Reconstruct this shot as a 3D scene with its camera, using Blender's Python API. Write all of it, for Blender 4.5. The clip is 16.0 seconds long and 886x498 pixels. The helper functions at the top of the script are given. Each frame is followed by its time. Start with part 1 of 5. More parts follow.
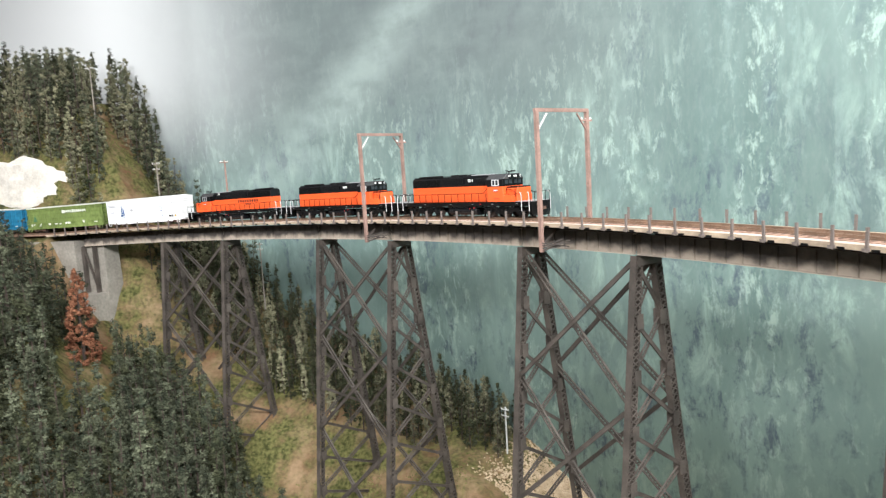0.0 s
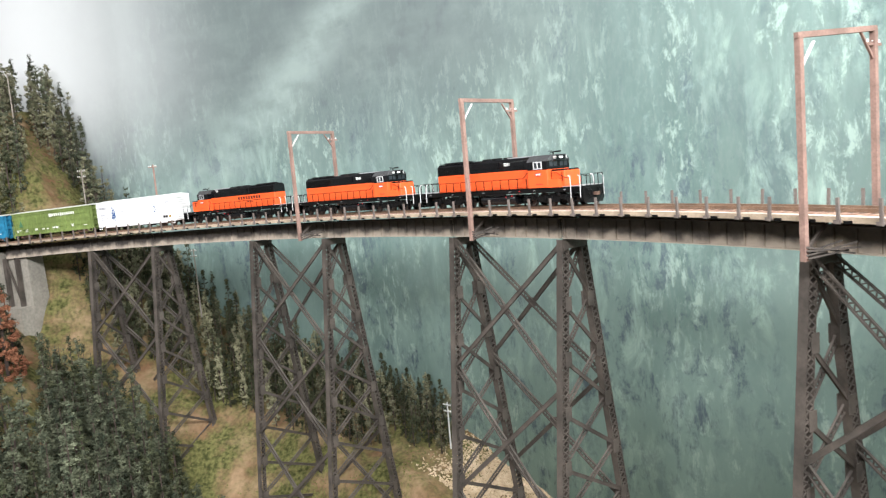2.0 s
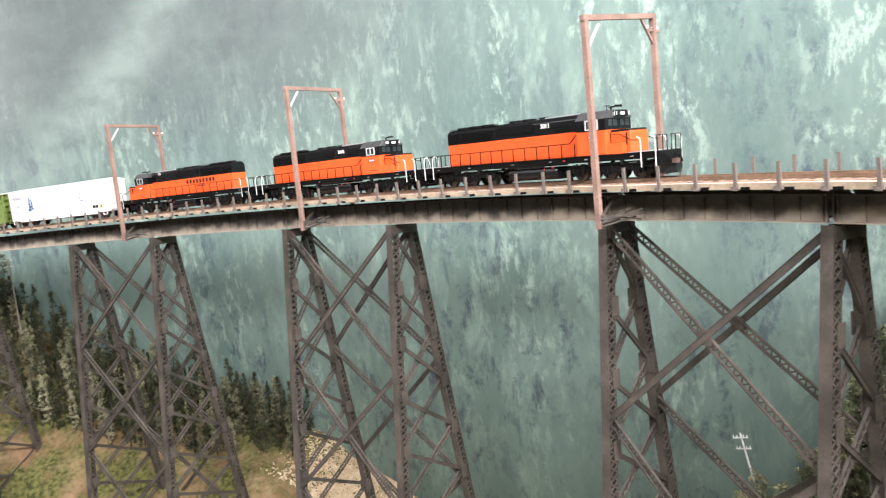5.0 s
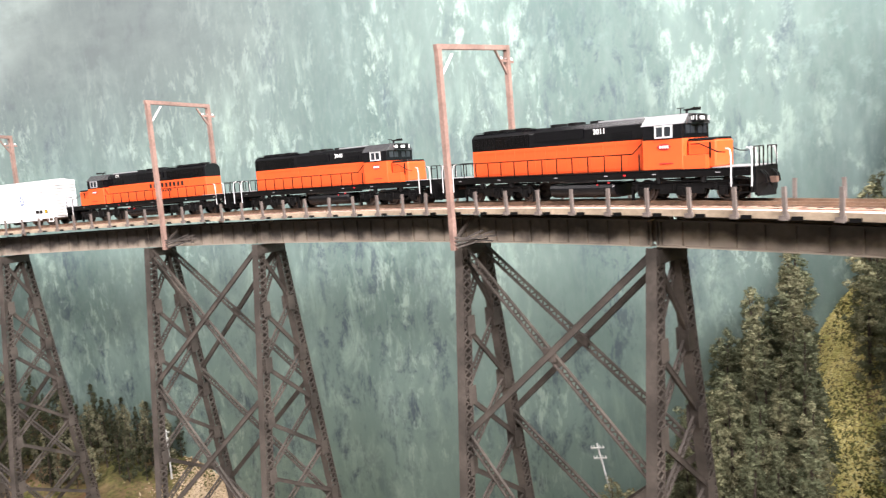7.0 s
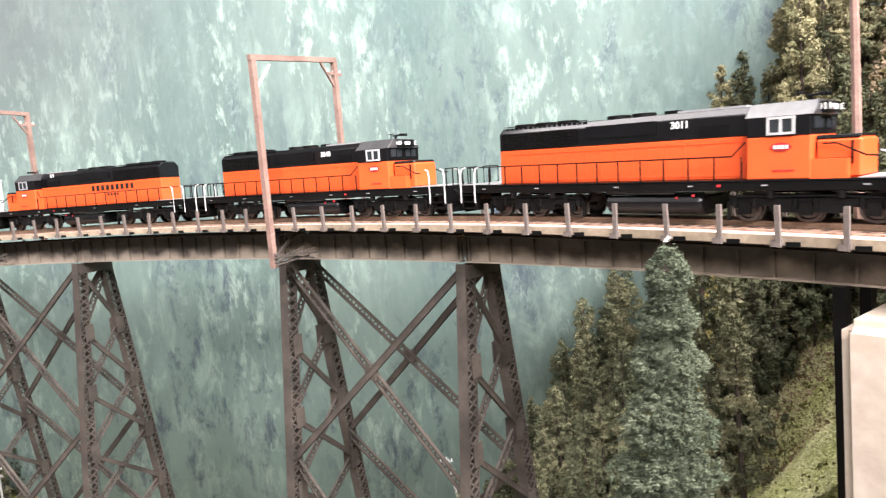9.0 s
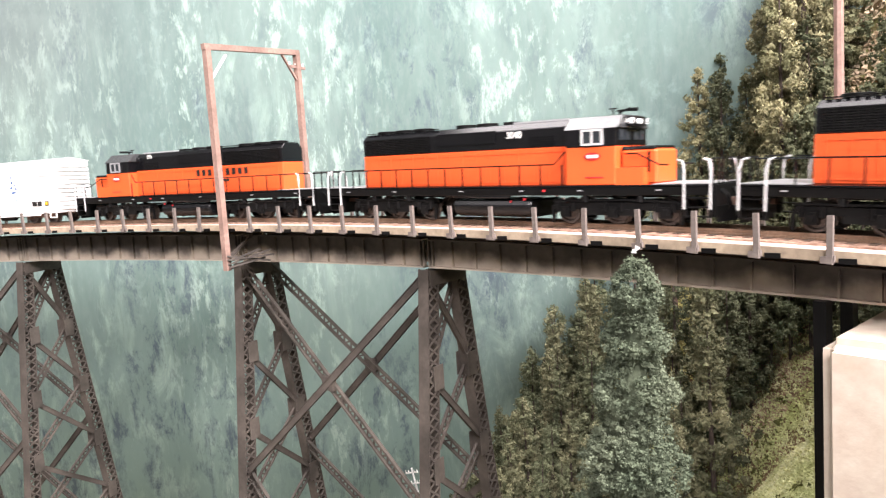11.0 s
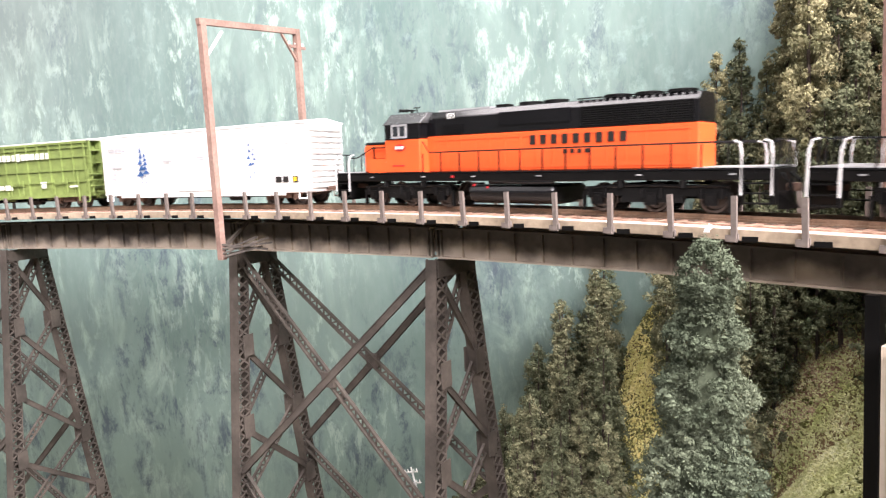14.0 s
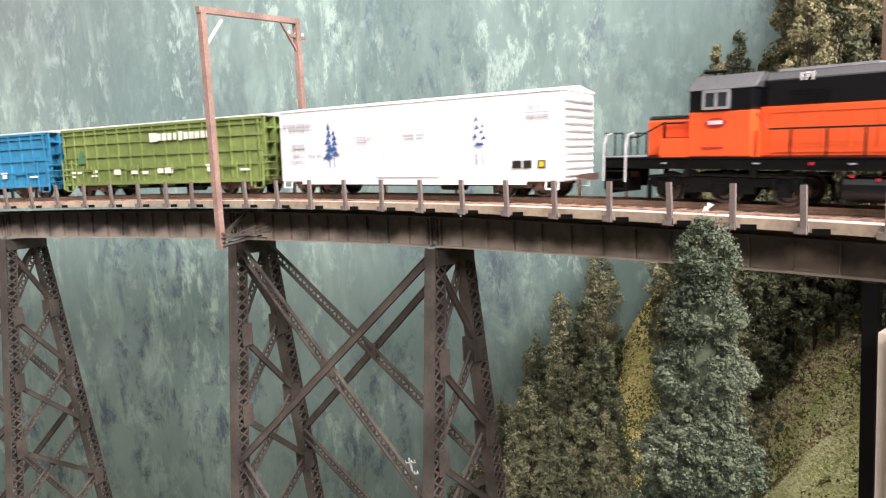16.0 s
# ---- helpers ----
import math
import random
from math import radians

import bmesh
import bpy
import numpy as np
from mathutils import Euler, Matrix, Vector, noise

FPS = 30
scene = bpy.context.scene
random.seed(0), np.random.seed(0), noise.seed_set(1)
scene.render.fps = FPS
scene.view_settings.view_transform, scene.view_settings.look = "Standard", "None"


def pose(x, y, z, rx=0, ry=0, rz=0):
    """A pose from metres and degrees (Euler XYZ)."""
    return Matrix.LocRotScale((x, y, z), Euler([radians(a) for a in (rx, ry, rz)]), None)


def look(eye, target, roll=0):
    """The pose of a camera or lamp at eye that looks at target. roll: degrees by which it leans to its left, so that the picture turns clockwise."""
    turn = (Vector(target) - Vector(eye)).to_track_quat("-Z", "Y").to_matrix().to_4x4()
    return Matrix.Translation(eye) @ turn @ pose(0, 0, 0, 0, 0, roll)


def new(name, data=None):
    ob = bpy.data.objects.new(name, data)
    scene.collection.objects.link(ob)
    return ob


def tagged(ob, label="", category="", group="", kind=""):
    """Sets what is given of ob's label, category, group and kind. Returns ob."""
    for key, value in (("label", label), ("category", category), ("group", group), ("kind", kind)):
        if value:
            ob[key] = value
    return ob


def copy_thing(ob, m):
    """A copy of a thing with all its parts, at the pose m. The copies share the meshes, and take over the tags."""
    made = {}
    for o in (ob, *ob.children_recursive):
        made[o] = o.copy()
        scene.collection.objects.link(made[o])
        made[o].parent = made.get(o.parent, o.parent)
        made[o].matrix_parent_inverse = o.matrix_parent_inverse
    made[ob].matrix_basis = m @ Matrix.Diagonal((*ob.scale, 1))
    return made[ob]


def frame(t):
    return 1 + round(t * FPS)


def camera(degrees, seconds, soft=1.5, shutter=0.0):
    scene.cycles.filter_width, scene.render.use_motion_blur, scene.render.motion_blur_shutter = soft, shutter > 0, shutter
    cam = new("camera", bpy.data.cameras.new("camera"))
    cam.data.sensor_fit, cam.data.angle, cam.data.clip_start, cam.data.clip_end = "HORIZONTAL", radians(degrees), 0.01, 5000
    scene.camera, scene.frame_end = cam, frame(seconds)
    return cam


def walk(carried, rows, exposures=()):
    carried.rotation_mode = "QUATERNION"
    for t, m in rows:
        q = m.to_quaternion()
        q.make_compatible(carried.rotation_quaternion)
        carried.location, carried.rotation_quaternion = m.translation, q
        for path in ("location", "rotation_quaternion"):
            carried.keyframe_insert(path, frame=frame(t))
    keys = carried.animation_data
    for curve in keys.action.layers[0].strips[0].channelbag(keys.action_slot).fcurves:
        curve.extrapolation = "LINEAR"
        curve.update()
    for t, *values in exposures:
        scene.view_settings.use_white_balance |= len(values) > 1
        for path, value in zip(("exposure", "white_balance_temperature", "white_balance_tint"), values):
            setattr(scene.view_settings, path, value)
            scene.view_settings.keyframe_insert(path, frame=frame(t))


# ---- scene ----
cam = camera(65.79, 16.0, soft=1.25, shutter=0.5)
PATH = [
    (0.0, (0.0325, 0.0107, 1.3888), (0.0118, 1.0041, 1.2752), -3.42),
    (0.5, (0.0369, 0.0124, 1.3818), (0.0401, 1.0052, 1.2624), -3.23),
    (1.0, (0.0403, 0.0116, 1.3793), (0.0604, 1.0032, 1.2513), -4.17),
    (1.5, (0.0429, 0.0094, 1.3777), (0.0821, 1.0020, 1.2624), -4.30),
    (2.0, (0.0465, 0.0052, 1.3710), (0.1039, 0.9978, 1.2640), -4.89),
    (2.5, (0.0510, -0.0051, 1.3662), (0.1311, 0.9864, 1.2632), -5.18),
    (3.0, (0.0578, -0.0055, 1.3603), (0.1681, 0.9833, 1.2602), -5.20),
    (3.5, (0.0607, 0.0015, 1.3533), (0.2054, 0.9854, 1.2489), -5.23),
    (4.0, (0.0653, 0.0004, 1.3503), (0.2445, 0.9782, 1.2410), -5.71),
    (6.5, (0.0941, -0.0102, 1.3491), (0.4496, 0.9181, 1.2398), -5.04),
    (7.0, (0.1002, -0.0165, 1.3501), (0.4916, 0.8978, 1.2460), -4.88),
    (7.5, (0.1080, -0.0249, 1.3508), (0.5361, 0.8734, 1.2516), -4.82),
    (8.0, (0.1186, -0.0314, 1.3519), (0.5797, 0.8505, 1.2536), -4.95),
    (8.5, (0.1333, -0.0306, 1.3494), (0.6259, 0.8342, 1.2531), -4.78),
    (9.0, (0.1491, -0.0319, 1.3484), (0.6714, 0.8149, 1.2478), -4.80),
    (11.5, (0.1685, -0.0145, 1.3463), (0.7195, 0.8140, 1.2463), -3.78),
    (12.0, (0.1703, -0.0113, 1.3453), (0.7218, 0.8169, 1.2456), -3.88),
    (12.5, (0.1713, -0.0076, 1.3444), (0.7251, 0.8191, 1.2454), -3.76),
    (13.0, (0.1731, -0.0054, 1.3448), (0.7267, 0.8213, 1.2450), -3.61),
    (13.5, (0.1749, -0.0013, 1.3431), (0.7281, 0.8257, 1.2425), -3.45),
    (14.0, (0.1726, 0.0035, 1.3420), (0.7290, 0.8276, 1.2353), -3.17),
    (14.5, (0.1698, 0.0034, 1.3410), (0.7303, 0.8242, 1.2307), -3.11),
    (15.0, (0.1692, 0.0019, 1.3419), (0.7281, 0.8235, 1.2297), -2.86),
    (15.5, (0.1718, 0.0028, 1.3399), (0.7299, 0.8248, 1.2270), -2.98),
    (16.0, (0.1717, 0.0030, 1.3390), (0.7291, 0.8254, 1.2254), -2.88),
]
walk(cam, [(t, look(eye, target, roll)) for t, eye, target, roll in PATH],
     [(0.0, -0.36, 6250, 7), (4.0, -0.27, 6350, 8), (6.5, -0.15, 6600, 15), (9.0, -0.06, 6600, 15), (13.0, -0.03, 6650, 17), (14.5, -0.04, 6600, 17), (15.05, -0.05, 6600, 17), (15.4, -0.36, 6600, 16), (16.0, -0.51, 6650, 17)])

# ---- light ----
world = bpy.data.worlds.new("room_air")
world.use_nodes = True
scene.world = world
world.node_tree.nodes["Background"].inputs[0].default_value = (0.9, 0.95, 1.0, 1)
world.node_tree.nodes["Background"].inputs[1].default_value = 0.25


def area(name, eye, target, sx, sy, watts, colour=(1, 0.97, 0.92)):
    d = bpy.data.lights.new(name, "AREA")
    d.shape, d.size, d.size_y, d.energy, d.color = "RECTANGLE", sx, sy, watts, colour
    ob = new(name, d)
    ob.matrix_world = look(eye, target)
    return ob


WHITE = (1.0, 0.97, 0.965)
tube_lamp = area("ceiling_lamp_glow", (0.50, 0.2, 2.44), (0.50, 0.2, 1.3), 1.7, 0.16, 12, WHITE)
tube_lamp.matrix_world = Matrix.Translation((0.50, 0.2, 2.44)) @ Matrix.Rotation(math.atan2(-1.6, 0.38), 4, "Z")
area("ceiling_lamp_glow", (-0.7, 0.35, 2.44), (-0.7, 0.6, 1.3), 1.2, 0.25, 5, WHITE)
area("ceiling_lamp_glow", (-1.1, 0.9, 2.44), (-1.05, 1.2, 1.3), 1.2, 0.2, 7, WHITE)
area("ceiling_lamp_glow", (0.7, -1.3, 2.44), (0.6, -0.2, 0.8), 1.2, 0.2, 122, WHITE)
area("ceiling_lamp_glow", (0.30, -0.40, 2.44), (0.45, 0.1, 1.2), 1.2, 0.2, 21, WHITE)
area("ceiling_lamp_glow", (-0.6, -1.2, 2.44), (-0.4, -0.1, 0.8), 1.2, 0.2, 72, WHITE)
scene.view_settings.exposure = 0.0


# ---- materials ----
def material(name, colour, rough=0.7, metal=0.0, var=0.25, scale=60.0, other=None, bump=0.0, bump_scale=400.0, detail=5.0,
             stretch=(1, 1, 1), spec=0.5, coords="Object", fine=0.12, fscale=9.0, each=0.0):
    m = bpy.data.materials.new(name)
    m.use_nodes = True
    n, l = m.node_tree.nodes, m.node_tree.links
    b = n["Principled BSDF"]
    b.inputs["Roughness"].default_value, b.inputs["Metallic"].default_value = rough, metal
    b.inputs["Specular IOR Level"].default_value = spec
    tc, mp = n.new("ShaderNodeTexCoord"), n.new("ShaderNodeMapping")
    mp.inputs["Scale"].default_value = stretch
    l.new(tc.outputs[coords], mp.inputs["Vector"])
    no = n.new("ShaderNodeTexNoise")
    no.inputs["Scale"].default_value, no.inputs["Detail"].default_value = scale, detail
    l.new(mp.outputs[0], no.inputs["Vector"])
    ramp = n.new("ShaderNodeValToRGB")
    ramp.color_ramp.elements[0].position, ramp.color_ramp.elements[1].position = 0.34, 0.68
    a = other or tuple(c * (1 - var) for c in colour)
    ramp.color_ramp.elements[0].color = (*a, 1)
    ramp.color_ramp.elements[1].color = (*[min(1, c * (1 + var * 0.6)) if not other else c for c in colour], 1)
    l.new(no.outputs["Fac"], ramp.inputs["Fac"])
    fn = n.new("ShaderNodeTexNoise")
    fn.inputs["Scale"].default_value, fn.inputs["Detail"].default_value = scale * fscale, 3
    l.new(mp.outputs[0], fn.inputs["Vector"])
    mul = n.new("ShaderNodeMix")
    mul.data_type, mul.blend_type = "RGBA", "OVERLAY"
    mul.inputs["Factor"].default_value = min(1, fine * 3)
    l.new(ramp.outputs["Color"], mul.inputs["A"])
    l.new(fn.outputs["Fac"], mul.inputs["B"])
    colour_out = mul.outputs["Result"]
    if each:
        # every plant has a tone of its own
        oi, mr, tone = n.new("ShaderNodeObjectInfo"), n.new("ShaderNodeMapRange"), n.new("ShaderNodeMix")
        mr.inputs["To Min"].default_value, mr.inputs["To Max"].default_value = 1 - each, 1 + each
        l.new(oi.outputs["Random"], mr.inputs["Value"])
        tone.data_type, tone.blend_type = "RGBA", "MULTIPLY"
        tone.inputs["Factor"].default_value = 1.0
        l.new(colour_out, tone.inputs["A"])
        l.new(mr.outputs[0], tone.inputs["B"])
        colour_out = tone.outputs["Result"]
    l.new(colour_out, b.inputs["Base Color"])
    if bump:
        bn, bt = n.new("ShaderNodeBump"), n.new("ShaderNodeTexNoise")
        bt.inputs["Scale"].default_value, bt.inputs["Detail"].default_value = bump_scale, 4
        l.new(mp.outputs[0], bt.inputs["Vector"])
        l.new(bt.outputs["Fac"], bn.inputs["Height"])
        bn.inputs["Strength"].default_value, bn.inputs["Distance"].default_value = bump, 0.001
        l.new(bn.outputs[0], b.inputs["Normal"])
    return m


M = {}
M["steel"] = material("weathered_brown_steel", (0.08, 0.066, 0.056), 0.65, 0.0, 0.45, 45, bump=0.15)
M["brown_post"] = material("red_brown_pole_paint", (0.3, 0.19, 0.155), 0.75, 0.0, 0.25, 60, bump=0.2)
M["post"] = material("grey_brown_rail_post", (0.17, 0.14, 0.125), 0.75, 0.0, 0.25, 60)
M["tie"] = material("dark_brown_tie", (0.13, 0.085, 0.06), 0.9, 0.0, 0.4, 80)
M["walk"] = material("pale_walkway_boards", (0.7, 0.61, 0.55), 0.85, 0.0, 0.3, 60, other=(0.46, 0.36, 0.3), bump=0.3)
M["edge"] = material("tan_edge_beam", (0.42, 0.33, 0.24), 0.85, 0.0, 0.3, 50, bump=0.2)
M["ballast"] = material("rusty_ballast", (0.46, 0.3, 0.22), 0.95, 0.0, 0.5, 250, other=(0.2, 0.11, 0.075), bump=0.8, bump_scale=900)
M["rail"] = material("rusty_rail_steel", (0.3, 0.2, 0.14), 0.45, 0.5, 0.3, 100)
M["concrete"] = material("grey_concrete", (0.3, 0.275, 0.235), 0.9, 0.0, 0.2, 25, bump=0.2)
M["cream"] = material("cream_pier_plaster", (0.62, 0.53, 0.44), 0.7, 0.0, 0.14, 15, bump=0.15)
M["needle"] = material("dark_olive_needles", (0.1, 0.105, 0.06), 0.95, 0.0, 0.5, 55, other=(0.028, 0.034, 0.019), spec=0.1, fine=0.3, fscale=18, each=0.4)
M["needle_light"] = material("olive_foliage", (0.33, 0.31, 0.2), 0.95, 0.0, 0.5, 60, other=(0.1, 0.105, 0.062), spec=0.1, fine=0.3, fscale=18, each=0.4)
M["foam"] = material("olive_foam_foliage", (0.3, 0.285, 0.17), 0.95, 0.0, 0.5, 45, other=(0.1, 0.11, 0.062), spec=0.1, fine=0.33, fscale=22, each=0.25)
# lighter copy of the foam foliage, overhead lamp light put into its colour
M["foam_lit"] = material("lamplit_olive_foam_foliage", (0.36, 0.325, 0.19), 0.95, 0.0, 0.5, 45, other=(0.13, 0.13, 0.07), spec=0.1, fine=0.33, fscale=22, each=0.25)
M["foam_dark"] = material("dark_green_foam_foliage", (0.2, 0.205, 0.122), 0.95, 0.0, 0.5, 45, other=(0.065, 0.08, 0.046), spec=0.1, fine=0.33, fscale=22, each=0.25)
M["needle_blue"] = material("blue_green_needles", (0.13, 0.15, 0.102), 0.95, 0.0, 0.5, 70, other=(0.066, 0.084, 0.056), spec=0.1, fine=0.2, fscale=20)
M["needle_grey"] = material("grey_green_needles", (0.145, 0.155, 0.1), 0.95, 0.0, 0.5, 55, other=(0.03, 0.037, 0.025), spec=0.1, fine=0.3, fscale=18, each=0.4)
M["needle_red"] = material("dead_rust_needles", (0.36, 0.165, 0.095), 0.95, 0.0, 0.5, 50, other=(0.17, 0.07, 0.04), spec=0.1, fine=0.3, fscale=18)
M["trunk"] = material("dark_bark", (0.07, 0.05, 0.04), 0.95, 0.0, 0.4, 80, bump=0.4)
M["white_pole"] = material("silver_grey_pole", (0.6, 0.6, 0.58), 0.7, 0.0, 0.15, 60)
M["grey_pole"] = material("weathered_grey_pole", (0.3, 0.26, 0.22), 0.8, 0.0, 0.25, 60)
M["black"] = material("black_loco_paint", (0.006, 0.006, 0.007), 0.26, 0.0, 0.2, 40, spec=0.3)
M["gloss"] = material("glossy_black_roof_paint", (0.006, 0.006, 0.007), 0.17, 0.0, 0.2, 40, spec=0.4)
M["rock"] = material("pale_plaster_rock", (0.7, 0.65, 0.58), 0.9, 0.0, 0.25, 30, bump=0.6)
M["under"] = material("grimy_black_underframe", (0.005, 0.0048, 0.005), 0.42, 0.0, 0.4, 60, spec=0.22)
M["orange"] = material("orange_loco_paint", (0.92, 0.118, 0.026), 0.45, 0.0, 0.06, 20, fine=0.02)
M["silver"] = material("white_handrail_paint", (0.6, 0.6, 0.6), 0.5, 0.0, 0.08, 40)
M["roofgrey"] = material("sheen_grey_cab_roof", (0.36, 0.36, 0.37), 0.3, 0.0, 0.1, 40)
M["cabroof"] = material("pale_sheen_cab_roof", (0.06, 0.06, 0.062), 0.2, 0.0, 0.1, 40, spec=0.9)
M["glass"] = material("dark_cab_glass", (0.03, 0.035, 0.04), 0.1, 0.0, 0.1, 20)
M["redmark"] = material("red_marking", (0.5, 0.025, 0.03), 0.5, 0.0, 0.05, 40)
M["bogie"] = material("rusty_brown_bogie", (0.12, 0.07, 0.05), 0.8, 0.0, 0.4, 90)
M["wheel"] = material("dark_worn_wheel_steel", (0.12, 0.1, 0.09), 0.45, 0.7, 0.3, 90)
M["white_car"] = material("glossy_white_car_paint", (0.83, 0.83, 0.82), 0.45, 0.0, 0.05, 15, fine=0.01)
M["green_car"] = material("leaf_green_car_paint", (0.19, 0.25, 0.075), 0.5, 0.0, 0.2, 25)
M["blue_car"] = material("bright_blue_car_paint", (0.03, 0.215, 0.37), 0.5, 0.0, 0.15, 25)
M["green_roof"] = material("dusty_pale_roof", (0.62, 0.62, 0.56), 0.6, 0.0, 0.15, 30)
M["blue_mark"] = material("blue_lettering", (0.035, 0.11, 0.3), 0.5, 0.0, 0.1, 40)
M["white_mark"] = material("white_lettering", (0.85, 0.85, 0.82), 0.5, 0.0, 0.05, 40)
M["black_mark"] = material("black_lettering", (0.015, 0.013, 0.012), 0.5, 0.0, 0.1, 40)
M["room"] = material("off_white_room_paint", (0.5, 0.5, 0.49), 0.9, 0.0, 0.05, 2)
M["carpet"] = material("grey_carpet", (0.12, 0.12, 0.13), 0.95, 0.0, 0.3, 8)


def dusty(m, dust):
    """Pale dust towards v = 0 of the UV map; its fade imitates deck shade."""
    n, l = m.node_tree.nodes, m.node_tree.links
    b = n["Principled BSDF"]
    base = b.inputs["Base Color"].links[0].from_socket
    uv, sep, no, add, mr, mix = (n.new("ShaderNode" + k) for k in ("UVMap", "SeparateXYZ", "TexNoise", "Math", "MapRange", "Mix"))
    no.inputs["Scale"].default_value, no.inputs["Detail"].default_value = 60, 6
    tc = n.new("ShaderNodeTexCoord")
    l.new(tc.outputs["Object"], no.inputs["Vector"])
    l.new(uv.outputs[0], sep.inputs[0])
    l.new(sep.outputs[1], add.inputs[0])
    l.new(no.outputs["Fac"], add.inputs[1])
    mr.interpolation_type = "SMOOTHSTEP"
    mr.inputs["From Min"].default_value, mr.inputs["From Max"].default_value = 1.0, 0.52
    l.new(add.outputs[0], mr.inputs["Value"])
    mix.data_type = "RGBA"
    l.new(mr.outputs[0], mix.inputs["Factor"])
    l.new(base, mix.inputs["A"])
    mix.inputs["B"].default_value = (*dust, 1)
    l.new(mix.outputs["Result"], b.inputs["Base Color"])
    return m


# dust on the lower girder; the dark upper part includes painted deck shade
M["girder"] = dusty(material("dusty_shaded_girder_steel", (0.1, 0.085, 0.075), 0.8, 0.0, 0.35, 30, other=(0.055, 0.048, 0.044), bump=0.15), (0.46, 0.39, 0.32))


def part(name, bm, mat, parent=None, label="", smooth=False):
    me = bpy.data.meshes.new(name)
    bm.to_mesh(me)
    bm.free()
    if smooth:
        for p in me.polygons:
            p.use_smooth = True
    for x in (mat if isinstance(mat, (list, tuple)) else [mat]):
        me.materials.append(M[x] if isinstance(x, str) else x)
    ob = new(name, me)
    if parent is not None:
        ob.parent = parent
    if label:
        ob["label"] = label
    return ob


def box(bm, cx, cy, cz, sx, sy, sz, rot=None, mat=0):
    """A box of full sizes sx, sy, sz at a centre; rot is a 3 x 3 or 4 x 4 turn."""
    m = Matrix.Translation((cx, cy, cz)) @ ((rot.to_4x4()) if rot is not None else Matrix())
    vs = [bm.verts.new(m @ Vector((x * sx / 2, y * sy / 2, z * sz / 2))) for x in (-1, 1) for y in (-1, 1) for z in (-1, 1)]
    for f in ((0, 1, 3, 2), (4, 6, 7, 5), (0, 4, 5, 1), (2, 3, 7, 6), (0, 2, 6, 4), (1, 5, 7, 3)):
        bm.faces.new([vs[i] for i in f]).material_index = mat
    return vs


def bar(bm, a, b, w, d, side=(0, 0, 1), mat=0):
    """A bar from a to b: w wide across side x length, d deep along side."""
    a, b = Vector(a), Vector(b)
    x = (b - a).normalized()
    s = Vector(side)
    y = s.cross(x).normalized()
    z = x.cross(y)
    c = (a + b) / 2
    box(bm, c.x, c.y, c.z, (b - a).length, w, d, Matrix((x, y, z)).transposed(), mat)


def tube(bm, pts, r, n=6, mat=0, close=True):
    """A round rod through points."""
    rings = []
    pts = [Vector(p) for p in pts]
    rs = r if isinstance(r, (list, tuple)) else [r] * len(pts)
    for i, p in enumerate(pts):
        d = (pts[min(i + 1, len(pts) - 1)] - pts[max(i - 1, 0)]).normalized()
        q = d.to_track_quat("Z", "Y").to_matrix()
        rings.append([bm.verts.new(p + q @ Vector((rs[i] * math.cos(k * 2 * math.pi / n), rs[i] * math.sin(k * 2 * math.pi / n), 0))) for k in range(n)])
    for a, b in zip(rings, rings[1:]):
        for k in range(n):
            bm.faces.new((a[k], a[(k + 1) % n], b[(k + 1) % n], b[k])).material_index = mat
    if close:
        bm.faces.new(rings[0][::-1]).material_index = mat
        bm.faces.new(rings[-1]).material_index = mat


# ---- the line of the bridge: u runs along the near girder, off away from the aisle ----
STEP = 0.002
LINE_U = np.arange(-1.2, 3.0, STEP)
hu = np.clip(LINE_U, -0.27, 1.45)
LINE_H = 1.91136 + 0.90776 * hu - 0.4702 * hu ** 2 + 0.19268 * hu ** 3
i0 = int(np.argmin(abs(LINE_U)))
LINE_X, LINE_Y = np.cumsum(np.cos(LINE_H)) * STEP, np.cumsum(np.sin(LINE_H)) * STEP
LINE_X, LINE_Y = 0.3616 + LINE_X - LINE_X[i0], 0.2894 + LINE_Y - LINE_Y[i0]
CENTRE = 0.0105


def heading(u):
    return float(np.interp(u, LINE_U, LINE_H))


def at(u, off=0.0, z=0.0):
    x, y, h = (float(np.interp(u, LINE_U, a)) for a in (LINE_X, LINE_Y, LINE_H))
    return Vector((x + math.sin(h) * off, y - math.cos(h) * off, z))


def rail_z(u):
    u = min(max(u, -0.35), 1.5)
    return 1.335 - 0.018 * (u - 0.5) ** 2 - 0.0143 * max(0.0, 0.5 - u) ** 2


def girder_z(u):
    return 1.3055 - 0.018 * (u - 0.5) ** 2


def turn(u):
    """x along the line (towards rising u), y towards the aisle, z up."""
    return Matrix.Rotation(heading(u), 3, "Z")

# ---- the room round the layout ----
def flat_box(name, a, b, mat, label, category):
    bm = bmesh.new()
    box(bm, *((p + q) / 2 for p, q in zip(a, b)), *(abs(q - p) for p, q in zip(a, b)))
    return tagged(part(name, bm, mat), label, category, kind="structure")


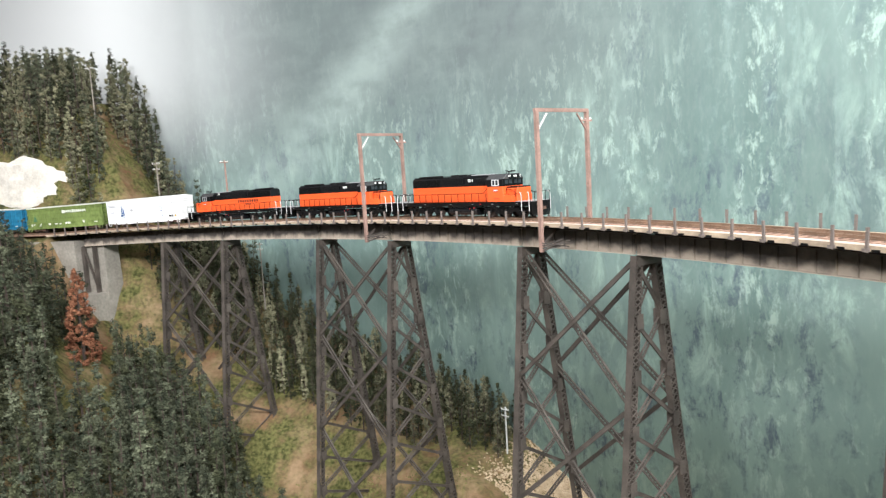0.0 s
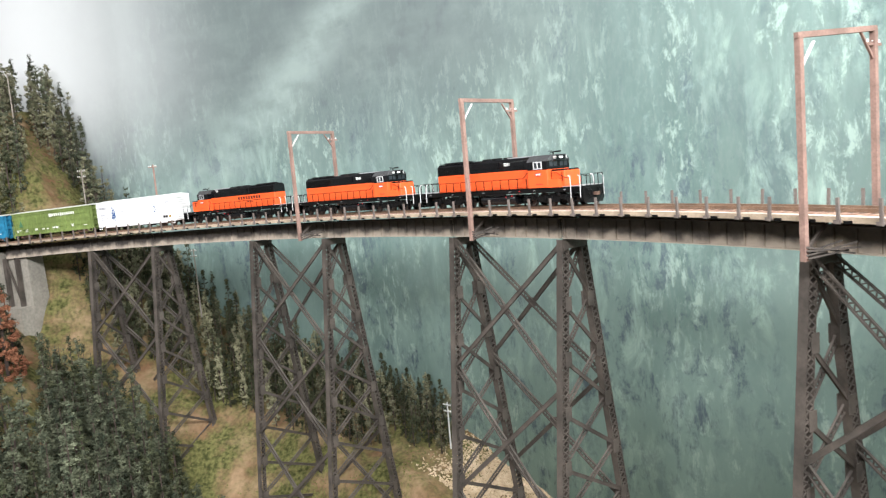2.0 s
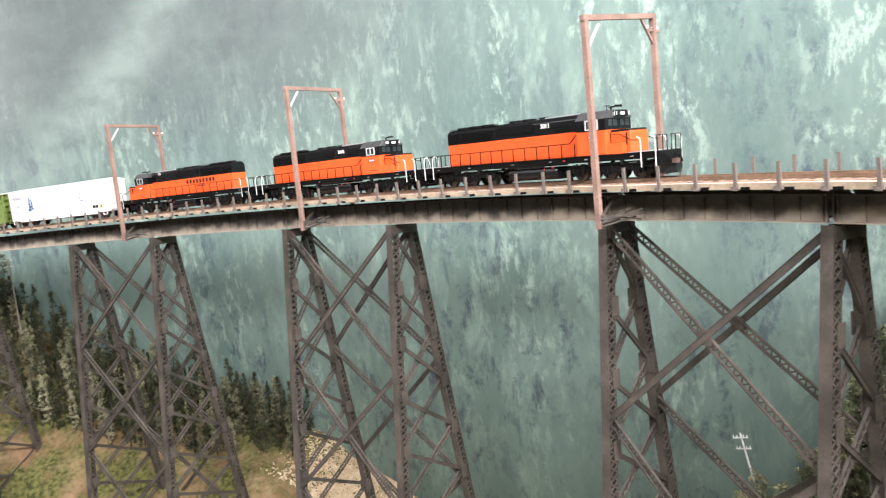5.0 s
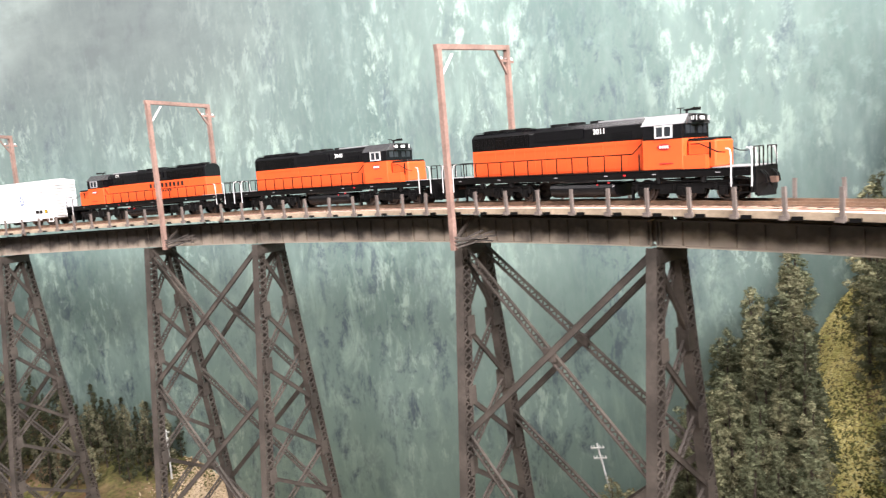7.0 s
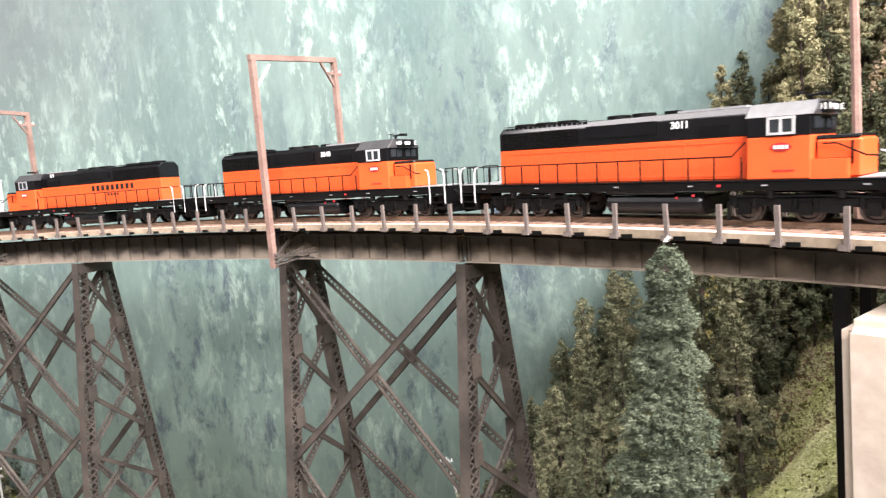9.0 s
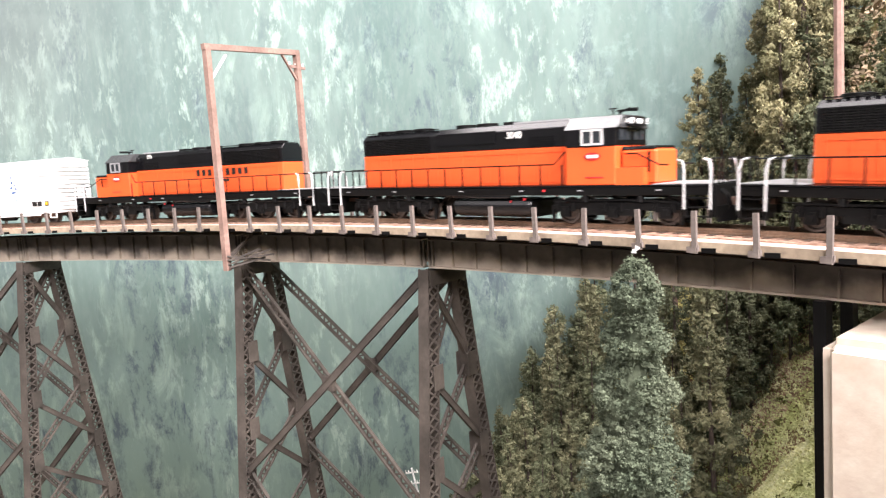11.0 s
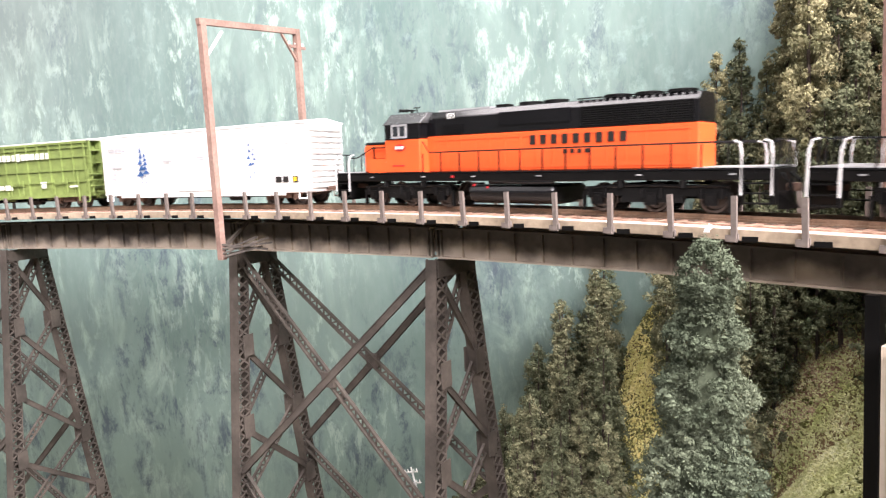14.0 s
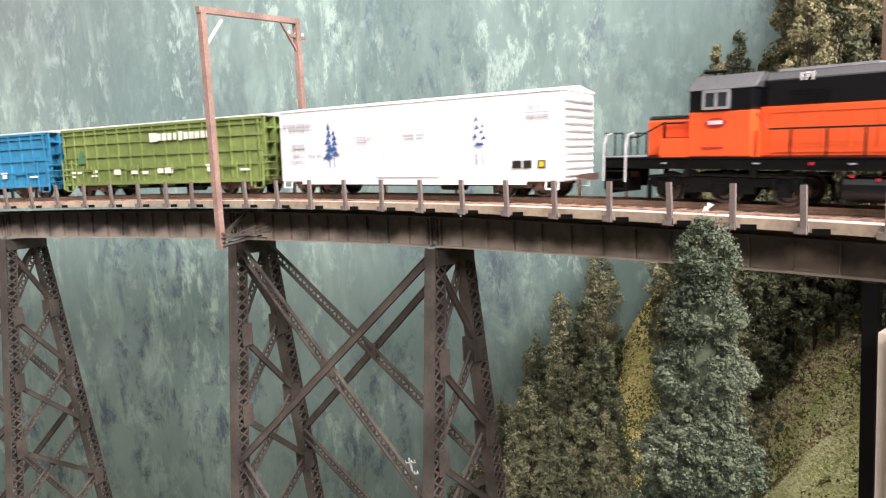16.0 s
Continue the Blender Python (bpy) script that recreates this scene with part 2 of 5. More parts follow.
flat_box("floor", (-3.2, -2.6, -0.1), (2.6, 3.4, 0), "carpet", "grey carpeted floor of the layout room", "floor")
flat_box("ceiling", (-3.2, -2.6, 2.5), (2.6, 3.4, 2.6), "room", "plain off-white ceiling over the layout", "ceiling")
flat_box("wall_south", (-3.2, -2.7, 0), (2.6, -2.6, 2.5), "room", "plain off-white painted room wall", "wall")
flat_box("wall_north", (-3.2, 3.4, 0), (2.6, 3.5, 2.5), "room", "plain off-white painted room wall", "wall")
flat_box("wall_west", (-3.3, -2.7, 0), (-3.2, 3.5, 2.5), "room", "plain off-white painted room wall", "wall")
flat_box("wall_east", (2.6, -2.7, 0), (2.7, 3.5, 2.5), "room", "plain off-white painted room wall", "wall")


# ---- girders and deck ----
SPANS = [(-0.21, -0.002), (0.002, 0.144), (0.148, 0.364), (0.368, 0.508), (0.512, 0.726), (0.73, 0.872), (0.876, 1.09), (1.094, 1.236), (1.24, 1.43)]


def ribbon(bm, u0, u1, prof, du=0.01, mat=0):
    """Sweeps a closed profile of (off, z over the line) along the line; z is a function of u."""
    n = max(2, int(round((u1 - u0) / du)) + 1)
    rings = []
    for i in range(n):
        u = u0 + (u1 - u0) * i / (n - 1)
        rings.append([bm.verts.new(at(u, o, zf(u))) for o, zf in prof])
    k = len(prof)
    lay = bm.loops.layers.uv.verify()
    for i, (a, b) in enumerate(zip(rings, rings[1:])):
        u = u0 + (u1 - u0) * i / (n - 1)
        for j in range(k):
            f = bm.faces.new((a[j], b[j], b[(j + 1) % k], a[(j + 1) % k]))
            f.material_index = mat
            for lp in f.loops:
                lp[lay].uv = (u, (lp.vert.co.z - girder_z(u)) / 0.019)
    bm.faces.new(rings[0]).material_index = mat
    bm.faces.new(rings[-1][::-1]).material_index = mat


def rect(o0, o1, z0, z1):
    return [(o0, z0), (o1, z0), (o1, z1), (o0, z1)]


GT = lambda u: rail_z(u) - 0.0105
bridge = tagged(new("girder_bridge"), "curved model railway bridge of dusty brown steel girders", "bridge")
for a, b in SPANS:
    for k, (o, s) in enumerate(((0.0, 1), (0.021, -1))):
        bm = bmesh.new()
        ribbon(bm, a, b, rect(o, o + 0.0012, girder_z, GT))
        ribbon(bm, a, b, rect(o - 0.0022, o + 0.0034, girder_z, lambda u: girder_z(u) + 0.0009))
        ribbon(bm, a, b, rect(o - 0.0022, o + 0.0034, lambda u: GT(u) - 0.0009, GT))
        n = max(2, int(round((b - a) / 0.0145)))
        for i in range(n + 1):
            u = a + (b - a) * (i + (0.06 if i == 0 else -0.06 if i == n else 0)) / n
            zz0, zz1 = girder_z(u) + 0.0008, GT(u) - 0.0008
            for du in ((-0.0006, 0.0006) if i in (0, n) else (0,)):
                p = at(u + du * 2, o + (-0.0009 if s > 0 else 0.0021), (zz0 + zz1) / 2)
                lay = bm.loops.layers.uv.verify()
                for v in box(bm, p.x, p.y, p.z, 0.0007, 0.0018, zz1 - zz0, turn(u)):
                    for lp in v.link_loops:
                        lp[lay].uv = (u, (v.co.z - girder_z(u)) / 0.019)
        part("girder", bm, "girder", bridge)
deck = tagged(new("bridge_deck"), "narrow timber bridge deck with pale dusty walkways", "bridge deck")
bm = bmesh.new()
ribbon(bm, -0.7, 2.6, rect(-0.009, 0.030, lambda u: rail_z(u) - 0.0048, lambda u: rail_z(u) - 0.0024))
part("ballast_bed", bm, "ballast", deck, "rust-brown grainy track bed")
for o0, o1 in ((-0.0195, -0.0088), (0.0298, 0.0405)):
    bm = bmesh.new()
    ribbon(bm, -0.45, 1.5, rect(o0, o1, lambda u: rail_z(u) - 0.0046, lambda u: rail_z(u) - 0.0030))
    part("walkway", bm, "walk", deck, "pale sun-bleached walkway boards")
for o0, o1 in ((-0.0208, -0.0192), (0.0402, 0.0418)):
    bm = bmesh.new()
    ribbon(bm, -0.45, 1.5, rect(o0, o1, lambda u: rail_z(u) - 0.0062, lambda u: rail_z(u) - 0.0026))
    part("edge_beam", bm, "edge", deck)
for o in (CENTRE - 0.0083, CENTRE + 0.0083):
    bm = bmesh.new()
    ribbon(bm, -1.1, 2.9, rect(o - 0.0005, o + 0.0005, lambda u: rail_z(u) - 0.0016, rail_z))
    ribbon(bm, -1.1, 2.9, rect(o - 0.0012, o + 0.0012, lambda u: rail_z(u) - 0.0022, lambda u: rail_z(u) - 0.0015))
    part("rail", bm, "rail", deck, "slim rusty rail with a worn head")

# ties stick out under the deck edge as brackets
bm = bmesh.new()
for i in range(270):
    u = -0.42 + i * 0.0069
    p = at(u, CENTRE, rail_z(u) - 0.0030)
    box(bm, p.x, p.y, p.z, 0.0026, 0.029, 0.0018, turn(u))
tagged(part("tie", bm, "tie", deck, "dark brown wooden ties"), kind="stuff")

# black boxes stand in for shadow gaps under the boards beside the brackets
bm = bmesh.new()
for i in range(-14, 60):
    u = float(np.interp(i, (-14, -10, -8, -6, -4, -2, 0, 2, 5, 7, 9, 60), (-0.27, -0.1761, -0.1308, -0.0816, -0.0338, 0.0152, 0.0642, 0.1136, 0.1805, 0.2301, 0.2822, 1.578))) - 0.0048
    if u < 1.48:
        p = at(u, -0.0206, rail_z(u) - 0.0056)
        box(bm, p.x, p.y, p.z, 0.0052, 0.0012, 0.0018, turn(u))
tagged(part("tie_end", bm, "under", deck, "black strips standing in for shadow under the boards"), kind="stuff")

# hand-rail posts with their brackets
POLE_U = (0.133, 0.459, 0.748)
bm = bmesh.new()
box(bm, 0, 0, 0.0050, 0.0018, 0.0015, 0.0155)
box(bm, 0.0009, 0.0, -0.0014, 0.0036, 0.0018, 0.0022)
box(bm, 0.0, -0.010, -0.0010, 0.0024, 0.020, 0.0022)
proto = part("railing_post", bm, "post")
tagged(proto, "slim grey-brown bridge railing post on a bracket", "railing post", "railing posts along the deck edges")
first = True
for o, s in ((-0.0222, 1), (0.0432, -1)):
    for i in range(-14, 60):
        u = float(np.interp(i, (-14, -10, -8, -6, -4, -2, 0, 2, 5, 7, 9, 60), (-0.27, -0.1761, -0.1308, -0.0816, -0.0338, 0.0152, 0.0642, 0.1136, 0.1805, 0.2301, 0.2822, 1.578)))
        if u > 1.5 or (s > 0 and any(abs(u - q) < 0.008 for q in POLE_U)):
            continue
        m = Matrix.Translation(at(u, o, rail_z(u) - 0.0040)) @ (turn(u) @ Matrix.Rotation(0 if s > 0 else math.pi, 3, "Z")).to_4x4()
        m = m @ pose(0, 0, 0, random.uniform(-2, 2), random.uniform(-2, 2), 0)
        if first:
            proto.matrix_basis, first = m, False
        else:
            copy_thing(proto, m)


# ---- trolley poles: a portal over the track ----
def portal(u, top=0.1055, far=0.0465, lift=0.0):
    """A timber portal; lift is how much higher its far post stands."""
    root = tagged(new("catenary_portal"), "red-brown timber catenary portal spanning the track", "catenary pole", "catenary portals")
    zr = rail_z(u)
    lo = -0.030
    for o, s, top_z in ((-0.0255, 1, top), (far, -1, top + lift)):
        bm = bmesh.new()
        p = at(u, o, 0)
        box(bm, p.x, p.y, zr + (lo + top_z) / 2, 0.0036, 0.0036, top_z - lo, turn(u))
        part("post", bm, "brown_post", root)
        bm = bmesh.new()
        bar(bm, at(u, o + s * 0.001, zr + top_z - 0.0195), at(u, o + s * 0.0145, zr + top_z - 0.003), 0.0016, 0.0012, at(u, 1) - at(u, 0))
        part("brace", bm, "white_pole" if s > 0 else "brown_post", root)
        bm = bmesh.new()
        bar(bm, at(u, o, zr + lo + 0.006), at(u, o + s * 0.022, zr - 0.010), 0.002, 0.0016, at(u, 1) - at(u, 0))
        bar(bm, at(u, o, zr + lo + 0.001), at(u, o + s * 0.022, zr + lo + 0.004), 0.002, 0.0016, at(u, 1) - at(u, 0))
        part("bracket", bm, "steel", root)
    # loose timber braces spread along the girder beside the near post
    for a, b, za, zb in ((-0.001, -0.022, -0.021, -0.0255), (-0.001, -0.024, -0.0265, -0.0185), (-0.003, -0.019, -0.028, -0.0235), (-0.002, -0.026, -0.0235, -0.0215), (0.001, -0.015, -0.0255, -0.018)):
        bm = bmesh.new()
        bar(bm, at(u + a, -0.0265, zr + za), at(u + b, -0.0075 + 0.003 * za / 0.02, zr + zb), 0.0012, 0.0010)
        part("timber_brace", bm, "steel", root)
    bm = bmesh.new()
    bar(bm, at(u, -0.028, zr + top), at(u, far + 0.002, zr + top + lift), 0.0030, 0.0034)
    part("crossbeam", bm, "brown_post", root)
    bm = bmesh.new()
    bar(bm, at(u, far - 0.009, zr + top + lift - 0.010), at(u, far + 0.0075, zr + top + lift - 0.010), 0.0016, 0.0018)
    part("crossarm", bm, "brown_post", root)
    for k in range(3):
        bm = bmesh.new()
        p = at(u, far - 0.0075 + k * 0.0065, zr + top + lift - 0.0092)
        tube(bm, [p, p + Vector((0, 0, 0.0014)), p + Vector((0, 0, 0.0022))], [0.0008, 0.001, 0.0004], 6)
        part("insulator", bm, "white_mark", root, "tiny white insulator")
    return root


portal(POLE_U[0], 0.1035, 0.0530, 0.0065)
for q in POLE_U[1:]:
    portal(q)


def line_pole(u, off, z0, z1, arms, mat, label, w=0.0016, arm=0.009, tilt=0.0):
    """A single telegraph pole with its crossarms."""
    root = tagged(new("telegraph_pole"), label, "telegraph pole", "telegraph poles in the valley")
    h = z1 - z0
    bm = bmesh.new()
    tube(bm, [(0, 0, 0), (0, 0, h)], [w, w * 0.75], 8)
    part("shaft", bm, mat, root)
    for k in range(arms):
        z = h - 0.004 - k * 0.010
        bm = bmesh.new()
        box(bm, 0, w * 0.9, z, arm * 2, w * 0.8, w * 0.9)
        part("crossarm", bm, mat, root)
        for d in (-0.9, -0.45, 0.45, 0.9):
            bm = bmesh.new()
            tube(bm, [(d * arm, w * 0.9, z), (d * arm, w * 0.9, z + 0.0026)], [w * 0.4, w * 0.3], 5)
            part("insulator", bm, "white_mark", root)
    root.matrix_basis = Matrix.Translation(at(u, off, z0)) @ turn(u).to_4x4() @ pose(0, 0, 0, 0, tilt, 0)
    return root


line_pole(-0.181, 0.0465, rail_z(-0.181) - 0.012, rail_z(-0.181) + 0.118, 1, "brown_post", "red-brown line pole standing beside the bridge deck", 0.0022, 0.008)
line_pole(1.128, 0.0465, rail_z(1.128) - 0.012, rail_z(1.128) + 0.1, 1, "brown_post", "slim brown line pole beside the bridge deck", 0.0018, 0.009)


# ---- steel towers ----
def leg_point(u, side, z):
    d = girder_z(u) - 0.002 - z
    return at(u, -0.0005 - 0.098 * d if side == 0 else 0.0235 + 0.158 * d, z)


def lacing(bm, a, b, w, d, cross, pitch, single=False, plate=0.0007):
    """A laced member from a to b: two flanges d apart along cross, joined by zigzag bars."""
    a, b = Vector(a), Vector(b)
    x = (b - a).normalized()
    c = (Vector(cross) - x * Vector(cross).dot(x)).normalized()
    t = x.cross(c).normalized()
    for s in (-1, 1):
        bar(bm, a + c * s * d / 2, b + c * s * d / 2, w, plate, c)
    n = max(2, int((b - a).length / pitch))
    for side in ((-1, 1) if not single else (0,)):
        for i in range(n):
            p, q = a.lerp(b, i / n), a.lerp(b, (i + 1) / n)
            s = 1 if i % 2 else -1
            for k in ((s, -s) if not single else (s,)):
                bar(bm, p + c * k * d / 2 + t * side * w * 0.46, q - c * k * d / 2 + t * side * w * 0.46, 0.0011, 0.0005, t)


def channel(bm, a, b, w, d, face):
    """A solid web with a flange along each edge."""
    a, b = Vector(a), Vector(b)
    x = (b - a).normalized()
    f = Vector(face).normalized()
    c = x.cross(f).normalized()
    bar(bm, a, b, w, d * 0.35, f)
    for s in (-1, 1):
        bar(bm, a + c * s * w * 0.44, b + c * s * w * 0.44, w * 0.12, d, f)


PANEL = 0.1335


def tower(ua, ub, depth, lift=0.0):
    """Two battered bents with crossed bracing; depth is how far the legs reach down."""
    root = tagged(new("trestle_tower"), "tall dark brown laced steel trestle tower", "trestle tower", "towers under the bridge")
    um = (ua + ub) / 2
    for u, inward in ((ua, 1), (ub, -1)):
        along = turn(u) @ Vector((1, 0, 0))
        ztop = girder_z(u) - 0.001
        for side in (0, 1):
            bm = bmesh.new()
            a, b = leg_point(u, side, ztop), leg_point(u, side, ztop - depth)
            radial = at(u, 1) - at(u, 0)
            lacing(bm, a, b, 0.0068, 0.0088, radial, 0.0058)
            part("leg", bm, "steel", root)
        # cap beam
        bm = bmesh.new()
        p0, p1 = at(u, -0.004, ztop - 0.0045), at(u, 0.029, ztop - 0.0045)
        bar(bm, p0, p1, 0.0075, 0.008)
        part("cap", bm, "steel", root)
        # bracing across the bent
        n = int(depth / (PANEL / 2.65))
        for i in range(n):
            z0, z1 = ztop - 0.008 - i * PANEL / 2.65, ztop - 0.008 - (i + 1) * PANEL / 2.65
            for k in (0, 1):
                a, b = leg_point(u, k, z0), leg_point(u, 1 - k, z1)
                bm = bmesh.new()
                e = along * 0.0012 * (2 * k - 1)
                if k:
                    lacing(bm, a + e, b + e, 0.0018, 0.0046, (b - a).cross(along), 0.0030, single=True, plate=0.0009)
                else:
                    channel(bm, a + e, b + e, 0.0036, 0.0018, along)
                part("bent_brace", bm, "steel", root)
            for side in (0, 1):
                p = leg_point(u, side, z1)
                bm = bmesh.new()
                rad = (at(u, 1) - at(u, 0)) * (1 if side == 0 else -1)
                q = p + rad * 0.0035
                for s in (-1, 1):
                    box(bm, *(q + along * s * 0.0038), 0.0006, 0.0085, 0.0135, turn(u))
                part("gusset", bm, "steel", root)
    # bracing along the bridge, both faces
    n = int(depth / PANEL)
    for side in (0, 1):
        face = (at(um, 1) - at(um, 0)) * (-1 if side == 0 else 1)
        for i in range(n):
            z0, z1 = girder_z(um) - 0.004 - i * PANEL, girder_z(um) - 0.004 - (i + 1) * PANEL
            for k, (p, q) in enumerate(((ua, ub), (ub, ua))):
                a, b = leg_point(p, side, z0) + face * 0.0015 * (1 - 2 * k), leg_point(q, side, z1) + face * 0.0015 * (1 - 2 * k)
                bm = bmesh.new()
                if k == 1:
                    lacing(bm, a, b, 0.0022, 0.0050, (b - a).cross(face), 0.0032, single=True, plate=0.0012)
                else:
                    channel(bm, a, b, 0.0042, 0.0022, face)
                part("side_brace", bm, "steel", root)
            c = (leg_point(ua, side, z0) + leg_point(ub, side, z1)) / 2
            bm = bmesh.new()
            box(bm, c.x, c.y, c.z, 0.0085, 0.0030, 0.0085, turn(um))
            part("plate", bm, "steel", root)
    return root


for ua, ub, depth in ((0.0, 0.146, 0.42), (0.366, 0.51, 0.56), (0.728, 0.874, 0.5), (1.0925, 1.2385, 0.365)):
    tower(ua, ub, depth)

# ---- land ----
OFFS = (-0.50, -0.25, -0.10, 0.0, 0.10, 0.25)
LAND = (
    ((-0.6, -0.1, 0.2, 0.5, 0.75, 0.9, 1.0, 1.1, 1.2, 1.35, 2.2), (1.00, 0.90, 0.80, 0.78, 0.86, 0.96, 1.02, 1.10, 1.18, 1.27, 1.32)),
    ((-0.6, -0.1, 0.2, 0.5, 0.70, 0.8, 0.92, 1.0, 1.12, 1.2, 1.35, 2.2), (1.05, 0.92, 0.78, 0.76, 0.86, 0.90, 0.95, 1.00, 1.06, 1.14, 1.24, 1.31)),
    ((-0.6, -0.25, -0.1, 0.1, 0.3, 0.6, 0.86, 0.95, 1.08, 1.17, 1.28, 1.36, 1.46, 2.2), (1.20, 1.16, 1.06, 0.9, 0.76, 0.74, 0.83, 0.87, 0.94, 1.00, 1.10, 1.17, 1.25, 1.31)),
    ((-0.6, -0.31, -0.22, -0.12, 0.0, 0.12, 0.3, 0.5, 0.75, 0.93, 1.09, 1.24, 1.36, 1.44, 1.50, 2.2), (1.31, 1.29, 1.18, 1.13, 1.03, 0.93, 0.78, 0.75, 0.80, 0.86, 0.945, 1.04, 1.12, 1.19, 1.31, 1.315)),
    ((-0.6, -0.30, -0.2, -0.12, 0.0, 0.12, 0.3, 0.45, 0.6, 0.75, 0.93, 1.09, 1.24, 1.34, 1.44, 1.52, 2.2), (1.52, 1.41, 1.26, 1.16, 1.06, 0.98, 0.82, 0.83, 0.91, 0.94, 0.96, 1.0, 1.10, 1.24, 1.43, 1.55, 1.61)),
    ((-0.6, -0.30, -0.2, -0.1, -0.02, 0.0, 0.03, 0.06, 0.12, 0.3, 0.5, 0.6, 0.7, 0.8, 1.0, 1.1, 1.2, 1.3, 1.4, 1.5, 1.57, 2.2), (1.74, 1.67, 1.58, 1.36, 1.24, 1.20, 1.14, 1.09, 1.00, 0.82, 0.84, 0.90, 0.96, 0.985, 1.05, 1.09, 1.14, 1.22, 1.31, 1.47, 1.58, 1.62)),
)


def land_z(u, off):
    hs = [float(np.interp(u, *r)) for r in LAND]
    z = float(np.interp(off, OFFS, hs))
    p = at(u, off)
    z += 0.012 * noise.noise(p * 14) + 0.005 * noise.noise(p * 45)
    if -0.06 < off < 0.038 and (u > 1.44 or u < -0.30):
        z = min(z, rail_z(u) - 0.006)
    return z


def land_material():
    m = material("model_earth_and_turf", (0.31, 0.22, 0.13), 0.95, 0, 0.4, 18, other=(0.16, 0.09, 0.05), bump=0.9, bump_scale=420, spec=0.1)
    n, l = m.node_tree.nodes, m.node_tree.links
    b = n["Principled BSDF"]
    base = b.inputs["Base Color"].links[0].from_socket
    tc, no, rp, mix = n.new("ShaderNodeTexCoord"), n.new("ShaderNodeTexNoise"), n.new("ShaderNodeValToRGB"), n.new("ShaderNodeMix")
    no.inputs["Scale"].default_value, no.inputs["Detail"].default_value, no.inputs["Roughness"].default_value = 11, 9, 0.7
    l.new(tc.outputs["Object"], no.inputs["Vector"])
    rp.color_ramp.elements[0].position, rp.color_ramp.elements[1].position = 0.40, 0.55
    l.new(no.outputs["Fac"], rp.inputs["Fac"])
    mix.data_type = "RGBA"
    l.new(rp.outputs["Color"], mix.inputs["Factor"])
    l.new(base, mix.inputs["A"])
    g, gr = n.new("ShaderNodeTexNoise"), n.new("ShaderNodeValToRGB")
    g.inputs["Scale"].default_value, g.inputs["Detail"].default_value = 160, 4
    l.new(tc.outputs["Object"], g.inputs["Vector"])
    gr.color_ramp.elements[0].color, gr.color_ramp.elements[1].color = (0.045, 0.05, 0.017, 1), (0.155, 0.148, 0.056, 1)
    gr.color_ramp.elements[0].position, gr.color_ramp.elements[1].position = 0.35, 0.65
    l.new(g.outputs["Fac"], gr.inputs["Fac"])
    l.new(gr.outputs["Color"], mix.inputs["B"])
    l.new(mix.outputs["Result"], b.inputs["Base Color"])
    return m


M["land"] = land_material()
us, os_ = np.arange(-0.6, 2.21, 0.011), np.arange(-0.5, 0.2551, 0.0113)
bm = bmesh.new()
grid = [[bm.verts.new(at(u, o, land_z(u, o))) for o in os_] for u in us]
for i in range(len(us) - 1):
    for j in range(len(os_) - 1):
        bm.faces.new((grid[i][j], grid[i][j + 1], grid[i + 1][j + 1], grid[i + 1][j]))
tagged(part("ground", bm, "land", smooth=True), "steep model hillside of tan earth and mossy turf", "ground", kind="structure")


# ---- painted backdrop, a curved wall behind the valley ----
def back_off(u):
    return 0.245 + 0.35 * max(0.0, u - 1.35)


